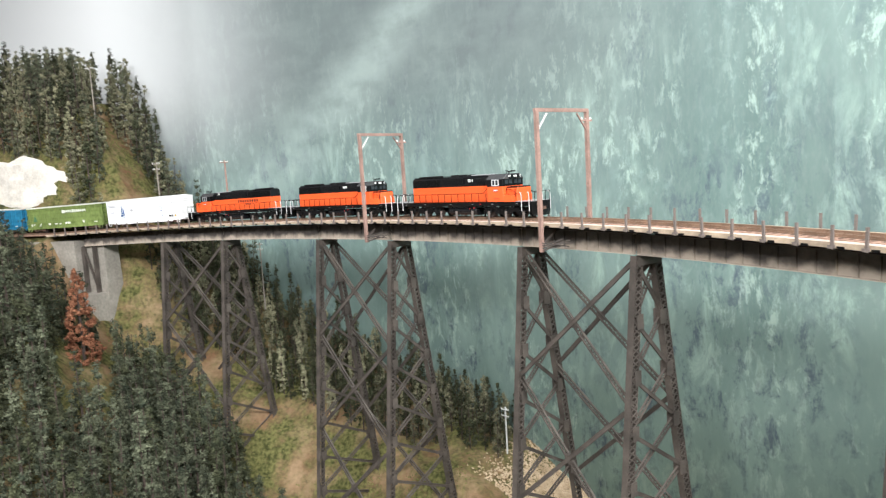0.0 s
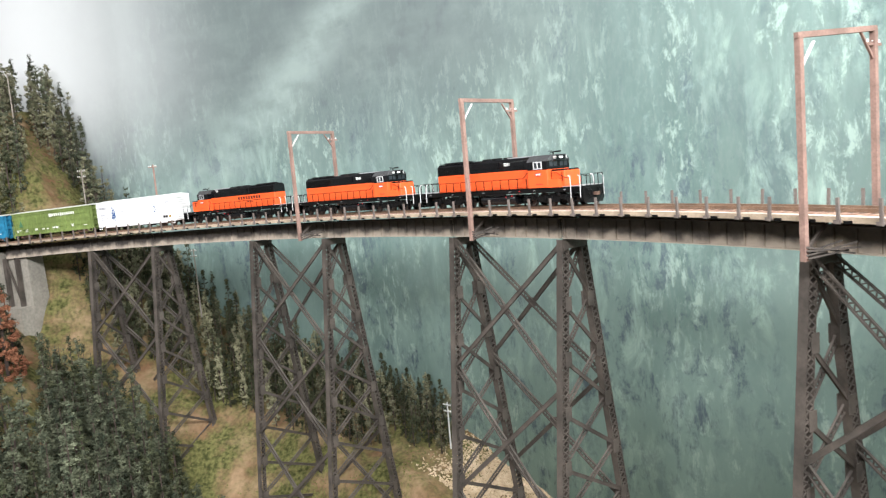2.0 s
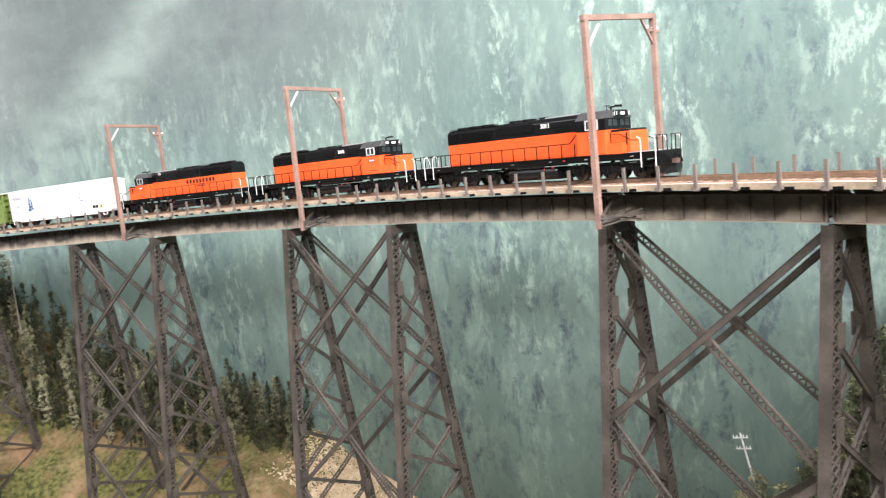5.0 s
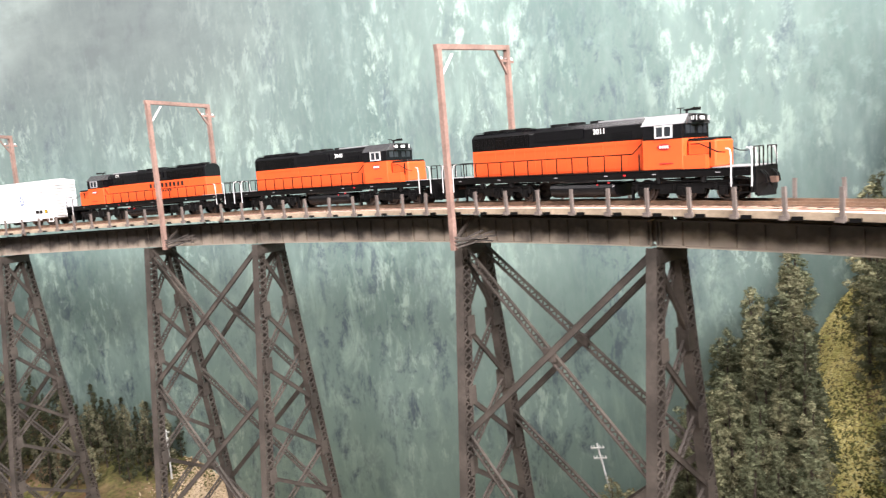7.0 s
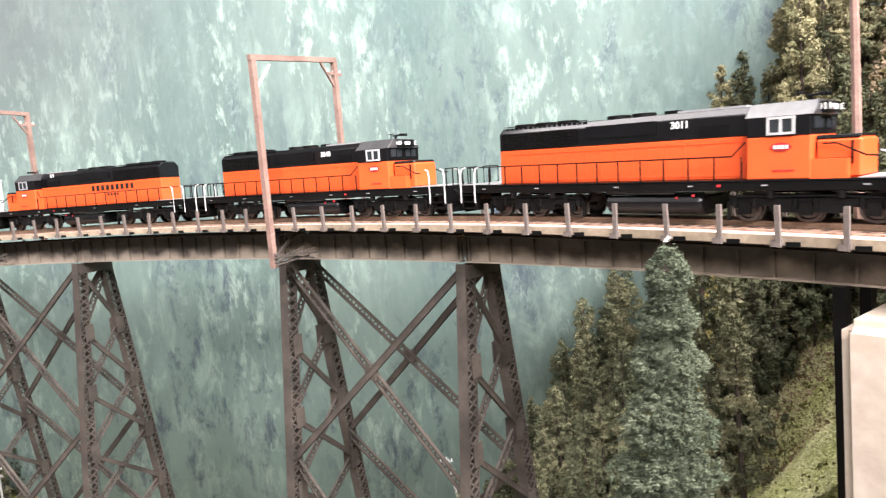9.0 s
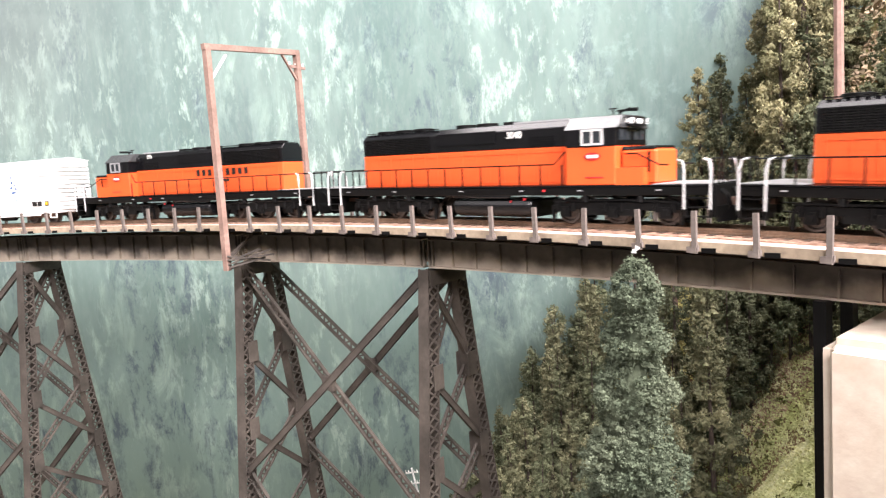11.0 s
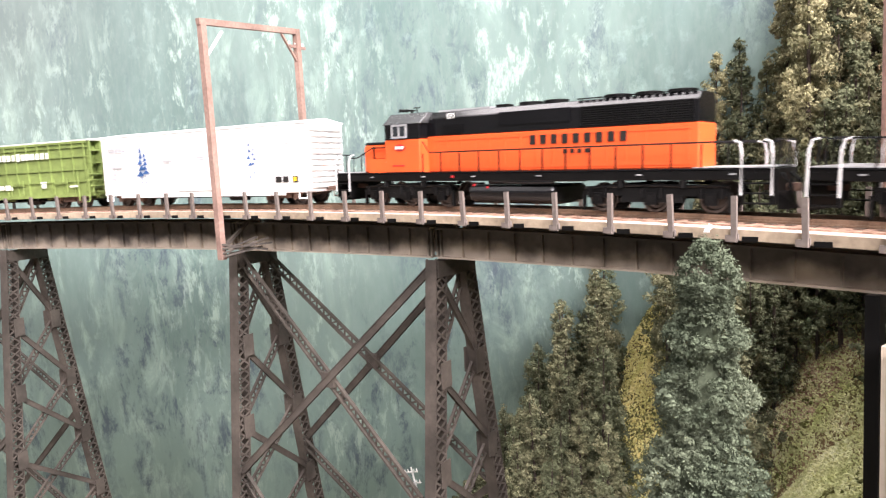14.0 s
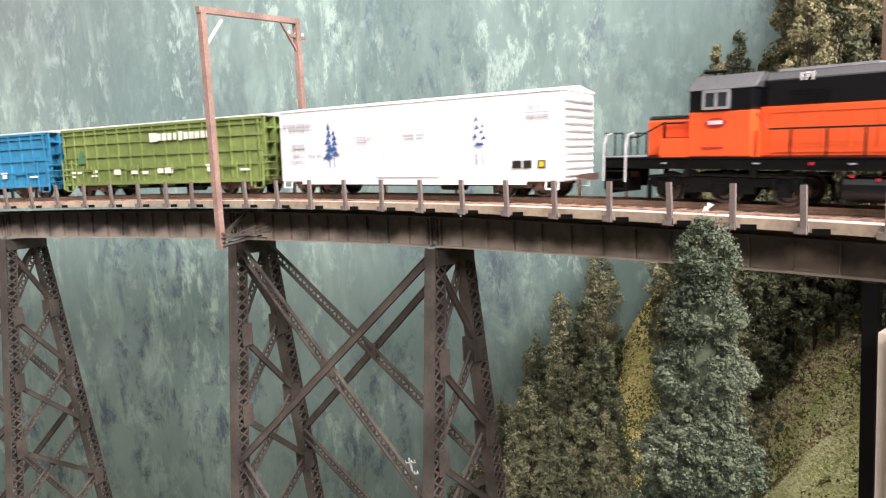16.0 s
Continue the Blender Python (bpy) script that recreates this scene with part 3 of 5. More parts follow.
def backdrop_material():
    m = bpy.data.materials.new("painted_misty_forest")
    m.use_nodes = True
    n, l = m.node_tree.nodes, m.node_tree.links
    b = n["Principled BSDF"]
    b.inputs["Roughness"].default_value, b.inputs["Specular IOR Level"].default_value = 0.85, 0.2
    uv = n.new("ShaderNodeUVMap")

    def tex(scale, sx, sy, detail, lo, hi, rough=0.6, distort=0.0, shift=0.0):
        mp, t, r = n.new("ShaderNodeMapping"), n.new("ShaderNodeTexNoise"), n.new("ShaderNodeMapRange")
        mp.inputs["Scale"].default_value, mp.inputs["Location"].default_value = (sx, sy, 1), (shift, shift * 0.7, 0)
        mp.inputs["Rotation"].default_value = (0, 0, radians(6))
        l.new(uv.outputs[0], mp.inputs["Vector"])
        t.inputs["Scale"].default_value, t.inputs["Detail"].default_value = scale, detail
        t.inputs["Roughness"].default_value, t.inputs["Distortion"].default_value = rough, distort
        l.new(mp.outputs[0], t.inputs["Vector"])
        r.inputs["From Min"].default_value, r.inputs["From Max"].default_value = lo, hi
        l.new(t.outputs["Fac"], r.inputs["Value"])
        return r.outputs[0]

    def mix(a, c, fac, k=1.0):
        x = n.new("ShaderNodeMix")
        x.data_type = "RGBA"
        if k != 1.0:
            mu = n.new("ShaderNodeMath")
            mu.operation, mu.inputs[1].default_value = "MULTIPLY", k
            l.new(fac, mu.inputs[0])
            fac = mu.outputs[0]
        l.new(fac, x.inputs["Factor"])
        for sock, v in ((x.inputs["A"], a), (x.inputs["B"], c)):
            if isinstance(v, tuple):
                sock.default_value = (*v, 1)
            else:
                l.new(v, sock)
        return x.outputs["Result"]

    def mul(a, c):
        x = n.new("ShaderNodeMath")
        x.operation = "MULTIPLY"
        l.new(a, x.inputs[0])
        l.new(c, x.inputs[1])
        return x.outputs[0]

    sep = n.new("ShaderNodeSeparateXYZ")
    l.new(uv.outputs[0], sep.inputs[0])

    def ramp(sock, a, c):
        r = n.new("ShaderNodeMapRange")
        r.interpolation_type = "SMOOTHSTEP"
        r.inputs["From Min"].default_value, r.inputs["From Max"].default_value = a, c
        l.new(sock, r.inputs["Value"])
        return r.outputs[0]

    col = mix((0.132, 0.2, 0.185), (0.2, 0.275, 0.25), tex(3, 2.2, 0.8, 6, 0.35, 0.65))
    col = mix(col, (0.105, 0.15, 0.158), tex(5, 2.5, 0.9, 7, 0.52, 0.72, shift=3.1), 0.75)
    col = mix(col, (0.25, 0.3, 0.285), tex(130, 1.6, 0.5, 4, 0.45, 0.75, 0.6, 0.0, 17.0), 0.35)
    # cliff paler and greener towards the valley floor, lamp light mixed into the paint
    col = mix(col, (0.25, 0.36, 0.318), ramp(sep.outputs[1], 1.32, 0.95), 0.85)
    wash = mul(tex(9, 2.8, 0.5, 7, 0.44, 0.74, 0.62, 0.1, 2.9), tex(2.6, 2.2, 0.6, 4, 0.38, 0.62, shift=6.2))
    col = mix(col, (0.29, 0.4, 0.365), wash, 0.7)
    streak = mul(tex(15, 2.2, 0.7, 10, 0.49, 0.66, 0.72, 0.5, 1.7), tex(3.2, 2.4, 0.7, 4, 0.45, 0.60, shift=5.2))
    col = mix(col, (0.4, 0.54, 0.47), streak, 0.85)
    dark = mul(tex(22, 1.9, 0.8, 10, 0.505, 0.61, 0.78, 0.3, 12.3), tex(3.4, 2.0, 0.8, 4, 0.44, 0.58, shift=14.4))
    col = mix(col, (0.08, 0.105, 0.14), dark, 0.85)
    fleck = mul(tex(34, 2.0, 0.7, 9, 0.515, 0.60, 0.76, 0.3, 7.7), tex(3.8, 2.4, 0.65, 5, 0.46, 0.57, shift=9.1))
    col = mix(col, (0.45, 0.58, 0.51), fleck, 0.7)
    spots = mul(tex(60, 1.4, 0.9, 7, 0.54, 0.68, 0.7, 0.1, 27.7), tex(4.0, 1.6, 1.0, 5, 0.46, 0.6, shift=29.1))
    col = mix(col, (0.3, 0.42, 0.385), spots, 0.5)
    # painted mist, thick left and along the top; its grey doubles as shade
    fog_shade = mul(ramp(sep.outputs[0], 0.2, 0.75), ramp(sep.outputs[1], 1.3, 1.6))
    wisps = tex(4, 0.9, 1.4, 6, 0.3, 0.75, shift=21)
    col = mix(col, (0.118, 0.138, 0.138), fog_shade, 0.9)
    col = mix(col, (0.46, 0.56, 0.5), mul(fog_shade, mul(wisps, tex(9, 1.4, 2.2, 6, 0.45, 0.7, shift=30))), 0.2)
    # a pale ridge line in the mist
    dd = n.new("ShaderNodeMath")
    dd.operation, dd.inputs[1].default_value = "MULTIPLY_ADD", 0.85
    l.new(sep.outputs[0], dd.inputs[0])
    l.new(sep.outputs[1], dd.inputs[2])
    band = mul(ramp(dd.outputs[0], 2.30, 2.40), ramp(dd.outputs[0], 2.52, 2.41))
    col = mix(col, (0.42, 0.51, 0.47), mul(band, mul(ramp(sep.outputs[0], 0.7, 0.95), tex(14, 0.8, 1.2, 6, 0.25, 0.6, shift=40))), 0.36)
    # overexposed white glow put into the colour over the mist, upper left
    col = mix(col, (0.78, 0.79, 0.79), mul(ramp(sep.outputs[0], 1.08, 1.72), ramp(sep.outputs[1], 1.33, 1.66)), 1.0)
    l.new(col, b.inputs["Base Color"])
    bp, bt = n.new("ShaderNodeBump"), n.new("ShaderNodeTexNoise")
    bt.inputs["Scale"].default_value = 60
    l.new(uv.outputs[0], bt.inputs["Vector"])
    l.new(bt.outputs["Fac"], bp.inputs["Height"])
    bp.inputs["Strength"].default_value, bp.inputs["Distance"].default_value = 0.15, 0.001
    l.new(bp.outputs[0], b.inputs["Normal"])
    return m


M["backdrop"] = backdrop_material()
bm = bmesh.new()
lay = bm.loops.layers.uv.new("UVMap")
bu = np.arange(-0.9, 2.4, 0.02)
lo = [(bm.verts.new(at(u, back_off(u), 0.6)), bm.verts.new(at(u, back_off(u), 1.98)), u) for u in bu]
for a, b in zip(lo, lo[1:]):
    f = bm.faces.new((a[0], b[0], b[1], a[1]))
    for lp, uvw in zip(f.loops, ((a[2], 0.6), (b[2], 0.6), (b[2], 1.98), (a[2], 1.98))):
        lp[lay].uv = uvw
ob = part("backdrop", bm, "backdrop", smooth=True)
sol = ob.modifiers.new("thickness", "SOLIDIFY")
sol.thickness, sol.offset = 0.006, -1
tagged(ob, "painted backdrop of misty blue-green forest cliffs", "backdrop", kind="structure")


# loose turf: small tufts strewn over the open slopes
rng = random.Random(5)
bm = bmesh.new()
for k in range(12000):
    if k % 3 == 0:
        u, o = rng.uniform(-0.30, 0.10), rng.uniform(0.03, 0.235)
    elif k % 3 == 1:
        o = rng.uniform(0.07, 0.24)
        u = rng.choice((-0.062 + (o - 0.1) * 0.357 + rng.gauss(0, 0.013), -0.142 + (o - 0.1) * 0.25 + rng.gauss(0, 0.017)))
    else:
        u, o = rng.choice(((rng.uniform(0.8, 1.4), rng.uniform(-0.09, 0.13)), (rng.uniform(1.32, 1.56), rng.uniform(0.12, 0.19)), (rng.uniform(0.72, 0.9), rng.uniform(0.0, 0.2))))
    if noise.noise(at(u, o) * 16) < -0.08:
        continue
    c = at(u, o, land_z(u, o) + rng.uniform(-0.0005, 0.001))
    r = rng.uniform(0.0009, 0.0026)
    e = Euler((rng.uniform(0, 6), rng.uniform(0, 6), rng.uniform(0, 6))).to_matrix()
    v = [bm.verts.new(c + e @ (Vector(q) * r * rng.uniform(0.6, 1.3))) for q in ((0.94, 0, -0.33), (-0.47, 0.82, -0.33), (-0.47, -0.82, -0.33), (0, 0, 1))]
    for q in ((0, 1, 3), (1, 2, 3), (2, 0, 3), (0, 2, 1)):
        bm.faces.new([v[i] for i in q])
M["turf"] = material("yellow_green_turf", (0.19, 0.178, 0.068), 0.95, 0, 0.5, 40, other=(0.1, 0.105, 0.035), bump=0.3, spec=0.1)
tagged(part("turf", bm, "turf"), "loose yellow-green turf tufts on the slopes", "turf", kind="stuff")


def strewn(name, seed, n, spot, r0, r1, mat, label, category, stretch=1.0):
    """Small loose pieces over the ground."""
    rng = random.Random(seed)
    bm = bmesh.new()
    for k in range(n):
        u, o = spot(rng)
        c = at(u, o, land_z(u, o) + rng.uniform(0.0, 0.0012))
        r = rng.uniform(r0, r1)
        e = Euler((rng.uniform(0, 6), rng.uniform(0, 6), rng.uniform(0, 6))).to_matrix()
        v = [bm.verts.new(c + e @ (Vector((q[0], q[1], q[2] * stretch)) * r * rng.uniform(0.6, 1.3))) for q in ((0.94, 0, -0.33), (-0.47, 0.82, -0.33), (-0.47, -0.82, -0.33), (0, 0, 1))]
        for q in ((0, 1, 3), (1, 2, 3), (2, 0, 3), (0, 2, 1)):
            bm.faces.new([v[i] for i in q])
    return tagged(part(name, bm, mat), label, category, kind="stuff")


def gully(rng):
    if rng.random() < 0.3:
        o = rng.uniform(0.14, 0.242)
        return -0.080 + (o - 0.1) * 0.2 + rng.gauss(0, 0.006), o
    o = rng.uniform(0.09, 0.242)
    return -0.062 + (o - 0.1) * 0.357 + rng.gauss(0, 0.011), o


def bank(rng):
    o = rng.uniform(0.055, 0.15)
    return -0.138 + (o - 0.1) * 0.25 + rng.gauss(0, 0.03), o


def bank_top(rng):
    o = rng.uniform(0.115, 0.18)
    return -0.142 + (o - 0.1) * 0.25 + rng.gauss(0, 0.015), o


M["moss"] = material("bright_yellow_moss", (0.82, 0.72, 0.34), 0.95, 0, 0.5, 50, other=(0.58, 0.53, 0.2), spec=0.1, fine=0.25)
M["bank_turf"] = material("pale_dry_turf", (0.78, 0.76, 0.47), 0.95, 0, 0.5, 50, other=(0.5, 0.53, 0.23), spec=0.1, fine=0.25)
M["litter"] = material("rusty_forest_litter", (0.5, 0.36, 0.26), 0.95, 0, 0.5, 60, other=(0.2, 0.11, 0.07), spec=0.1, fine=0.25)
strewn("moss", 31, 15000, gully, 0.0005, 0.0014, "moss", "bright yellow-green moss in the steep gully", "moss")
strewn("bank_turf", 32, 25000, bank, 0.0005, 0.0012, "bank_turf", "pale dry turf on the bank beside the pier", "turf", 1.6)
strewn("forest_litter", 33, 10000, bank_top, 0.0004, 0.0008, "litter", "rusty needle litter under the trees", "litter", 2.5)
M["sand"] = material("pale_sand", (0.66, 0.53, 0.38), 0.95, 0, 0.3, 60, other=(0.45, 0.34, 0.22), spec=0.1)
strewn("sand", 34, 9000, lambda rng: (rng.gauss(0.625, 0.04), rng.uniform(0.13, 0.243)), 0.0010, 0.0026, "sand", "pale tan sand on the slope below the bridge", "sand")

strewn("sand", 35, 9000, lambda rng: (rng.uniform(-0.34, -0.14), rng.uniform(0.165, 0.243)), 0.0010, 0.0024, "sand", "pale tan rocky sand on the slope by the pier", "sand")

# ---- trees: a tapered trunk and a crown of many small clumps ----
def clump(bm, c, r, rng):
    e = Euler((rng.uniform(0, 6), rng.uniform(0, 6), rng.uniform(0, 6))).to_matrix()
    v = [bm.verts.new(c + e @ (Vector(p) * r * rng.uniform(0.6, 1.3))) for p in ((0.94, 0, -0.33), (-0.47, 0.82, -0.33), (-0.47, -0.82, -0.33), (0, 0, 1))]
    for q in ((0, 1, 3), (1, 2, 3), (2, 0, 3), (0, 2, 1)):
        bm.faces.new([v[k] for k in q])


def crown_mesh(name, seed, profile, z0, z1, puffs, pr, fr, tier=0.0, needles=0, blade=(0.3, 1.0, 0.05), leaves=0, leaf=0.001):
    """Rounded boughs set round the stem after profile(z); each bough ends in a small ragged puff."""
    g = np.random.default_rng(seed)
    zs = np.linspace(z0, z1, 60)
    w = np.array([profile(z) + pr for z in zs])
    cz = np.interp(g.random(puffs), np.cumsum(w) / w.sum(), zs)
    R = np.array([profile(z) for z in cz])
    if tier:
        R = R * (1 + 0.22 * np.sin(cz / tier * 6.283 + 1.1 * np.sin(cz * 190)))
    a = g.random(puffs) * 6.283
    lop = 1 + 0.16 * np.sin(a * 2 + seed) * np.sin(cz * 60 + seed)
    d = np.maximum(0, R * lop * (0.45 + 0.6 * np.sqrt(g.random(puffs))) - pr * 0.5)
    size = pr * g.uniform(0.6, 1.35, puffs)
    C = np.stack([d * np.cos(a), d * np.sin(a), cz - d * 0.25], 1)
    # every puff is a rough little ball of foliage
    B = np.array([(1, 0, 0), (-1, 0, 0), (0, 1, 0), (0, -1, 0), (0, 0, 1), (0, 0, -1)], float)
    T = np.array([(0, 2, 4), (2, 1, 4), (1, 3, 4), (3, 0, 4), (2, 0, 5), (1, 2, 5), (3, 1, 5), (0, 3, 5)])
    nv = len(B)
    rough = 1 + g.normal(size=(puffs, nv)) * fr
    rough += 0.22 * np.sin(B[None, :, 0] * 5 + a[:, None] * 7) * np.sin(B[None, :, 2] * 6 + a[:, None] * 11)
    n = B[None] * rough[:, :, None]
    core = 0.62 if leaves else 1.0
    V = (C[:, None, :] + n * size[:, None, None] * core * np.array([1, 1, 0.85])).reshape(-1, 3)
    F = (T[None] + (np.arange(puffs) * nv)[:, None, None]).reshape(-1, 3).tolist()
    if needles:
        q = g.integers(0, len(V), needles)
        out = np.repeat(B[None], puffs, 0).reshape(-1, 3)[q] + g.normal(size=(needles, 3)) * 0.8 + np.array([0, 0, 0.15])
        out /= np.linalg.norm(out, axis=1)[:, None]
        side = np.cross(out, g.normal(size=(needles, 3)))
        side /= np.linalg.norm(side, axis=1)[:, None]
        L = pr * g.uniform(blade[0], blade[1], needles)[:, None]
        w = pr * blade[2]
        W = np.stack([V[q] + side * w, V[q] - side * w, V[q] + out * L], 1).reshape(-1, 3)
        c = len(V) + np.arange(needles) * 3
        F += np.stack([c, c + 1, c + 2], 1).tolist()
        V = np.concatenate([V, W])
    if leaves:
        # ragged flakes of foliage over each puff
        q = g.integers(0, puffs, leaves)
        way = g.normal(size=(leaves, 3))
        way /= np.linalg.norm(way, axis=1)[:, None]
        P = C[q] + way * (size[q] * g.uniform(0.75, 1.3, leaves))[:, None]
        x = np.cross(way + g.normal(size=(leaves, 3)) * 0.6, g.normal(size=(leaves, 3)))
        x /= np.linalg.norm(x, axis=1)[:, None]
        y = np.cross(way + g.normal(size=(leaves, 3)) * 0.5, x)
        y /= np.linalg.norm(y, axis=1)[:, None]
        r = leaf * g.uniform(0.6, 1.4, leaves)[:, None]
        W = np.stack([P + x * r, P - x * r * 0.7 + y * r * 0.7, P - x * r * 0.5 - y * r], 1).reshape(-1, 3)
        c = len(V) + np.arange(leaves) * 3
        F += np.stack([c, c + 1, c + 2], 1).tolist()
        V = np.concatenate([V, W])
    me = bpy.data.meshes.new(name)
    me.from_pydata(V.tolist(), [], F)
    return me


def tree(name, seed, h, r, puffs, pr, fr, mat, label, group, slim=0.6, base=0.12, tier=0.0, blunt=0.12, profile=None, needles=0, blade=(0.35, 0.9, 0.16), leaves=0, leaf=0.001):
    """A tapered trunk h high with a crown of puffs."""
    root = tagged(new(name), label, "tree", group)
    bm = bmesh.new()
    tube(bm, [(0, 0, -0.02), (0.0006, 0, h * 0.4), (0, 0.0004, h * 0.96)], [r * 0.13, r * 0.09, r * 0.02], 6)
    part("trunk", bm, "trunk", root)
    if profile is None:
        def profile(z):
            f = (z / h - base) / (1 - base)
            return r * (max(0.0, 1 - f) ** slim) * (0.72 + 0.28 * min(1.0, f / 0.12)) + r * blunt * min(1, max(0, (1 - f) * 8))
    me = crown_mesh("crown", seed, profile, h * base, h - pr * 0.6, puffs, pr, fr, tier, needles, blade, leaves, leaf)
    me.materials.append(M[mat])
    ob = new("crown", me)
    ob.parent = root
    return root


def place(protos, spots, rng, smin=0.8, smax=1.2, sink=0.0):
    """Copies of the prototypes at (u, off) spots; the prototypes themselves take the first ones."""
    for i, (u, o) in enumerate(spots):
        p = protos[rng.randrange(len(protos))] if i >= len(protos) else protos[i]
        s = rng.uniform(smin, smax)
        m = Matrix.Translation(at(u, o, land_z(u, o) - sink)) @ pose(0, 0, 0, rng.uniform(-3, 3), rng.uniform(-3, 3), rng.uniform(0, 360)) @ Matrix.Diagonal((s * rng.uniform(0.9, 1.15), s * rng.uniform(0.9, 1.15), s, 1))
        if i < len(protos):
            p.matrix_basis = m
        else:
            made = p.copy()
            scene.collection.objects.link(made)
            made.matrix_basis = m
            for c in p.children:
                k = c.copy()
                scene.collection.objects.link(k)
                k.parent = made


def scatter(rng, n, u0, u1, o0, o1, gap, keep=None, old=()):
    out, tries = [], 0
    while len(out) < n and tries < n * 60:
        tries += 1
        u, o = rng.uniform(u0, u1), rng.uniform(o0, o1)
        if keep and not keep(u, o):
            continue
        p = at(u, o)
        if all((p - at(*q)).length > gap for q in out) and all((p - at(*q)).length > gap for q in old):
            out.append((u, o))
    return out


rng = random.Random(11)
FIR = [tree("fir_tree", 20 + k, 0.140, 0.0160, 72, 0.0038, 0.3, m, "small grey-green model fir on the slope", "firs on the slope below the bridge", slim=0.8, tier=0.014, base=0.03, leaves=1500, leaf=0.00145)
       for k, m in enumerate(("needle_grey", "needle", "needle_grey", "needle_grey", "needle", "needle_grey"))]
DEAD = at(1.27, -0.15)
EYE_WAY = (Vector((0.03, 0.01, 0)) - DEAD).normalized()


def clear_of_dead(u, o):
    d = at(u, o) - DEAD
    f = d.dot(EYE_WAY)
    return not (-0.03 < f < 0.17 and (d - EYE_WAY * f).length < 0.042)


front = scatter(rng, 325, 0.66, 1.66, -0.42, -0.035, 0.0195,
                lambda u, o: clear_of_dead(u, o) and o > -0.41 + max(0, u - 1.06) * 0.5 and not (o > -0.10 and u < 1.03) and not (o > -0.115 and 1.26 < u < 1.56) and not (u < 0.86 and o > -0.15))
place(FIR, front, rng, 0.7, 1.1, 0.01)
HILL = [tree("pine_tree", 40 + k, 0.115, 0.0118, 56, 0.0032, 0.3, m, "slim olive model pine on the steep hill", "pines on the hill behind the bridge", slim=0.6, base=0.06, tier=0.013, leaves=1150, leaf=0.0013)
        for k, m in enumerate(("needle_light", "needle", "needle_light", "needle_grey"))]


def on_hill(u, o):
    """Leaves the grassy strip that climbs the hill and the pale rock bare."""
    if o > back_off(u) - 0.015 or (0.128 < o < 0.182 and 1.34 < u < 1.57):
        return False
    if o > 0.085 and abs(u - 1.470 - (o - 0.1) * 0.85) < 0.025:
        return False
    if o <= 0.128:
        return (u > 1.434 + (o - 0.05) * 0.9 or u < 1.32) and not (o < 0.064 and u > 1.50)
    return True


hill = scatter(rng, 165, 1.24, 1.85, 0.040, 0.32, 0.0180, on_hill)
hill += scatter(rng, 60, 1.40, 1.75, 0.040, 0.24, 0.0160, on_hill, hill)
hill += scatter(rng, 20, 1.50, 1.74, 0.066, 0.095, 0.0150, None, hill)
hill += scatter(rng, 14, 1.462, 1.56, 0.062, 0.105, 0.0135, None, hill)
hill += scatter(rng, 22, 1.49, 1.80, 0.057, 0.068, 0.0120, None, hill)
place(HILL, hill, rng, 0.75, 1.1)
FAR = [tree("conifer_tree", 60 + k, 0.110, 0.0126, 56, 0.0034, 0.3, m, "dark model pine on the far slope", "pines on the far slope", slim=0.65, tier=0.013, leaves=1100, leaf=0.0013) for k, m in enumerate(("needle", "needle", "needle_light"))]
low = scatter(rng, 260, 0.72, 1.36, 0.07, 0.237, 0.0132, lambda u, o: o > 0.075 + 0.11 * (1.30 - u) and (u > 0.8 or o > 0.17))
place(FAR, low, rng, 0.55, 0.85)
# the dead fir beside the abutment
dead = tree("dead_fir", 70, 0.165, 0.027, 260, 0.0030, 0.35, "needle_red", "dead rust-brown fir among the green ones", "", slim=0.75, tier=0.02, leaves=9000, leaf=0.0013)
dead.matrix_basis = Matrix.Translation(at(1.27, -0.15, 1.108))
# clumpy trees on the right-hand hill
FOAM = [tree("foam_tree", 80 + k, 0.130, 0.0152, 170 if k < 4 else 420, 0.0027 if k < 4 else 0.0019, 0.38, m, "tall olive clump-foliage model tree on the slope", "clump-foliage trees by the far bridge end", slim=0.6, base=0.17, tier=0.019, leaves=5600 if k < 4 else 18000, leaf=0.00095 if k < 4 else 0.0006)
        for k, m in enumerate(("foam", "foam_dark", "foam", "foam_dark", "foam_lit"))]


def on_bank(u, o):
    """Keeps a mossy gully and the bare bank by the pier open."""
    if o > 0.14 and u < -0.145:
        return False
    if o > 0.14 and abs(u + 0.080 - (o - 0.1) * 0.2) < 0.009:
        return False
    return abs(u + 0.062 - (o - 0.1) * 0.357) > 0.021 and not (o < 0.140 and abs(u + 0.142 - (o - 0.1) * 0.25) < 0.030)


right = scatter(rng, 84, -0.33, 0.075, 0.072, 0.238, 0.0185, on_bank)
place(FOAM[:4], right, rng, 0.7, 1.1, 0.01)
edge = scatter(rng, 14, -0.045, 0.06, 0.09, 0.225, 0.0145, on_bank, right)
edge += scatter(rng, 18, -0.22, -0.075, 0.142, 0.232, 0.0165, on_bank, right) + [(-0.113, 0.112), (-0.119, 0.128), (-0.168, 0.118), (-0.176, 0.134), (-0.182, 0.108), (-0.135, 0.150), (-0.152, 0.152), (-0.162, 0.137), (-0.172, 0.124), (-0.177, 0.150), (-0.150, 0.142), (-0.187, 0.132), (-0.120, 0.146), (-0.110, 0.138), (-0.126, 0.137), (-0.137, 0.131), (-0.147, 0.128), (-0.157, 0.124)]
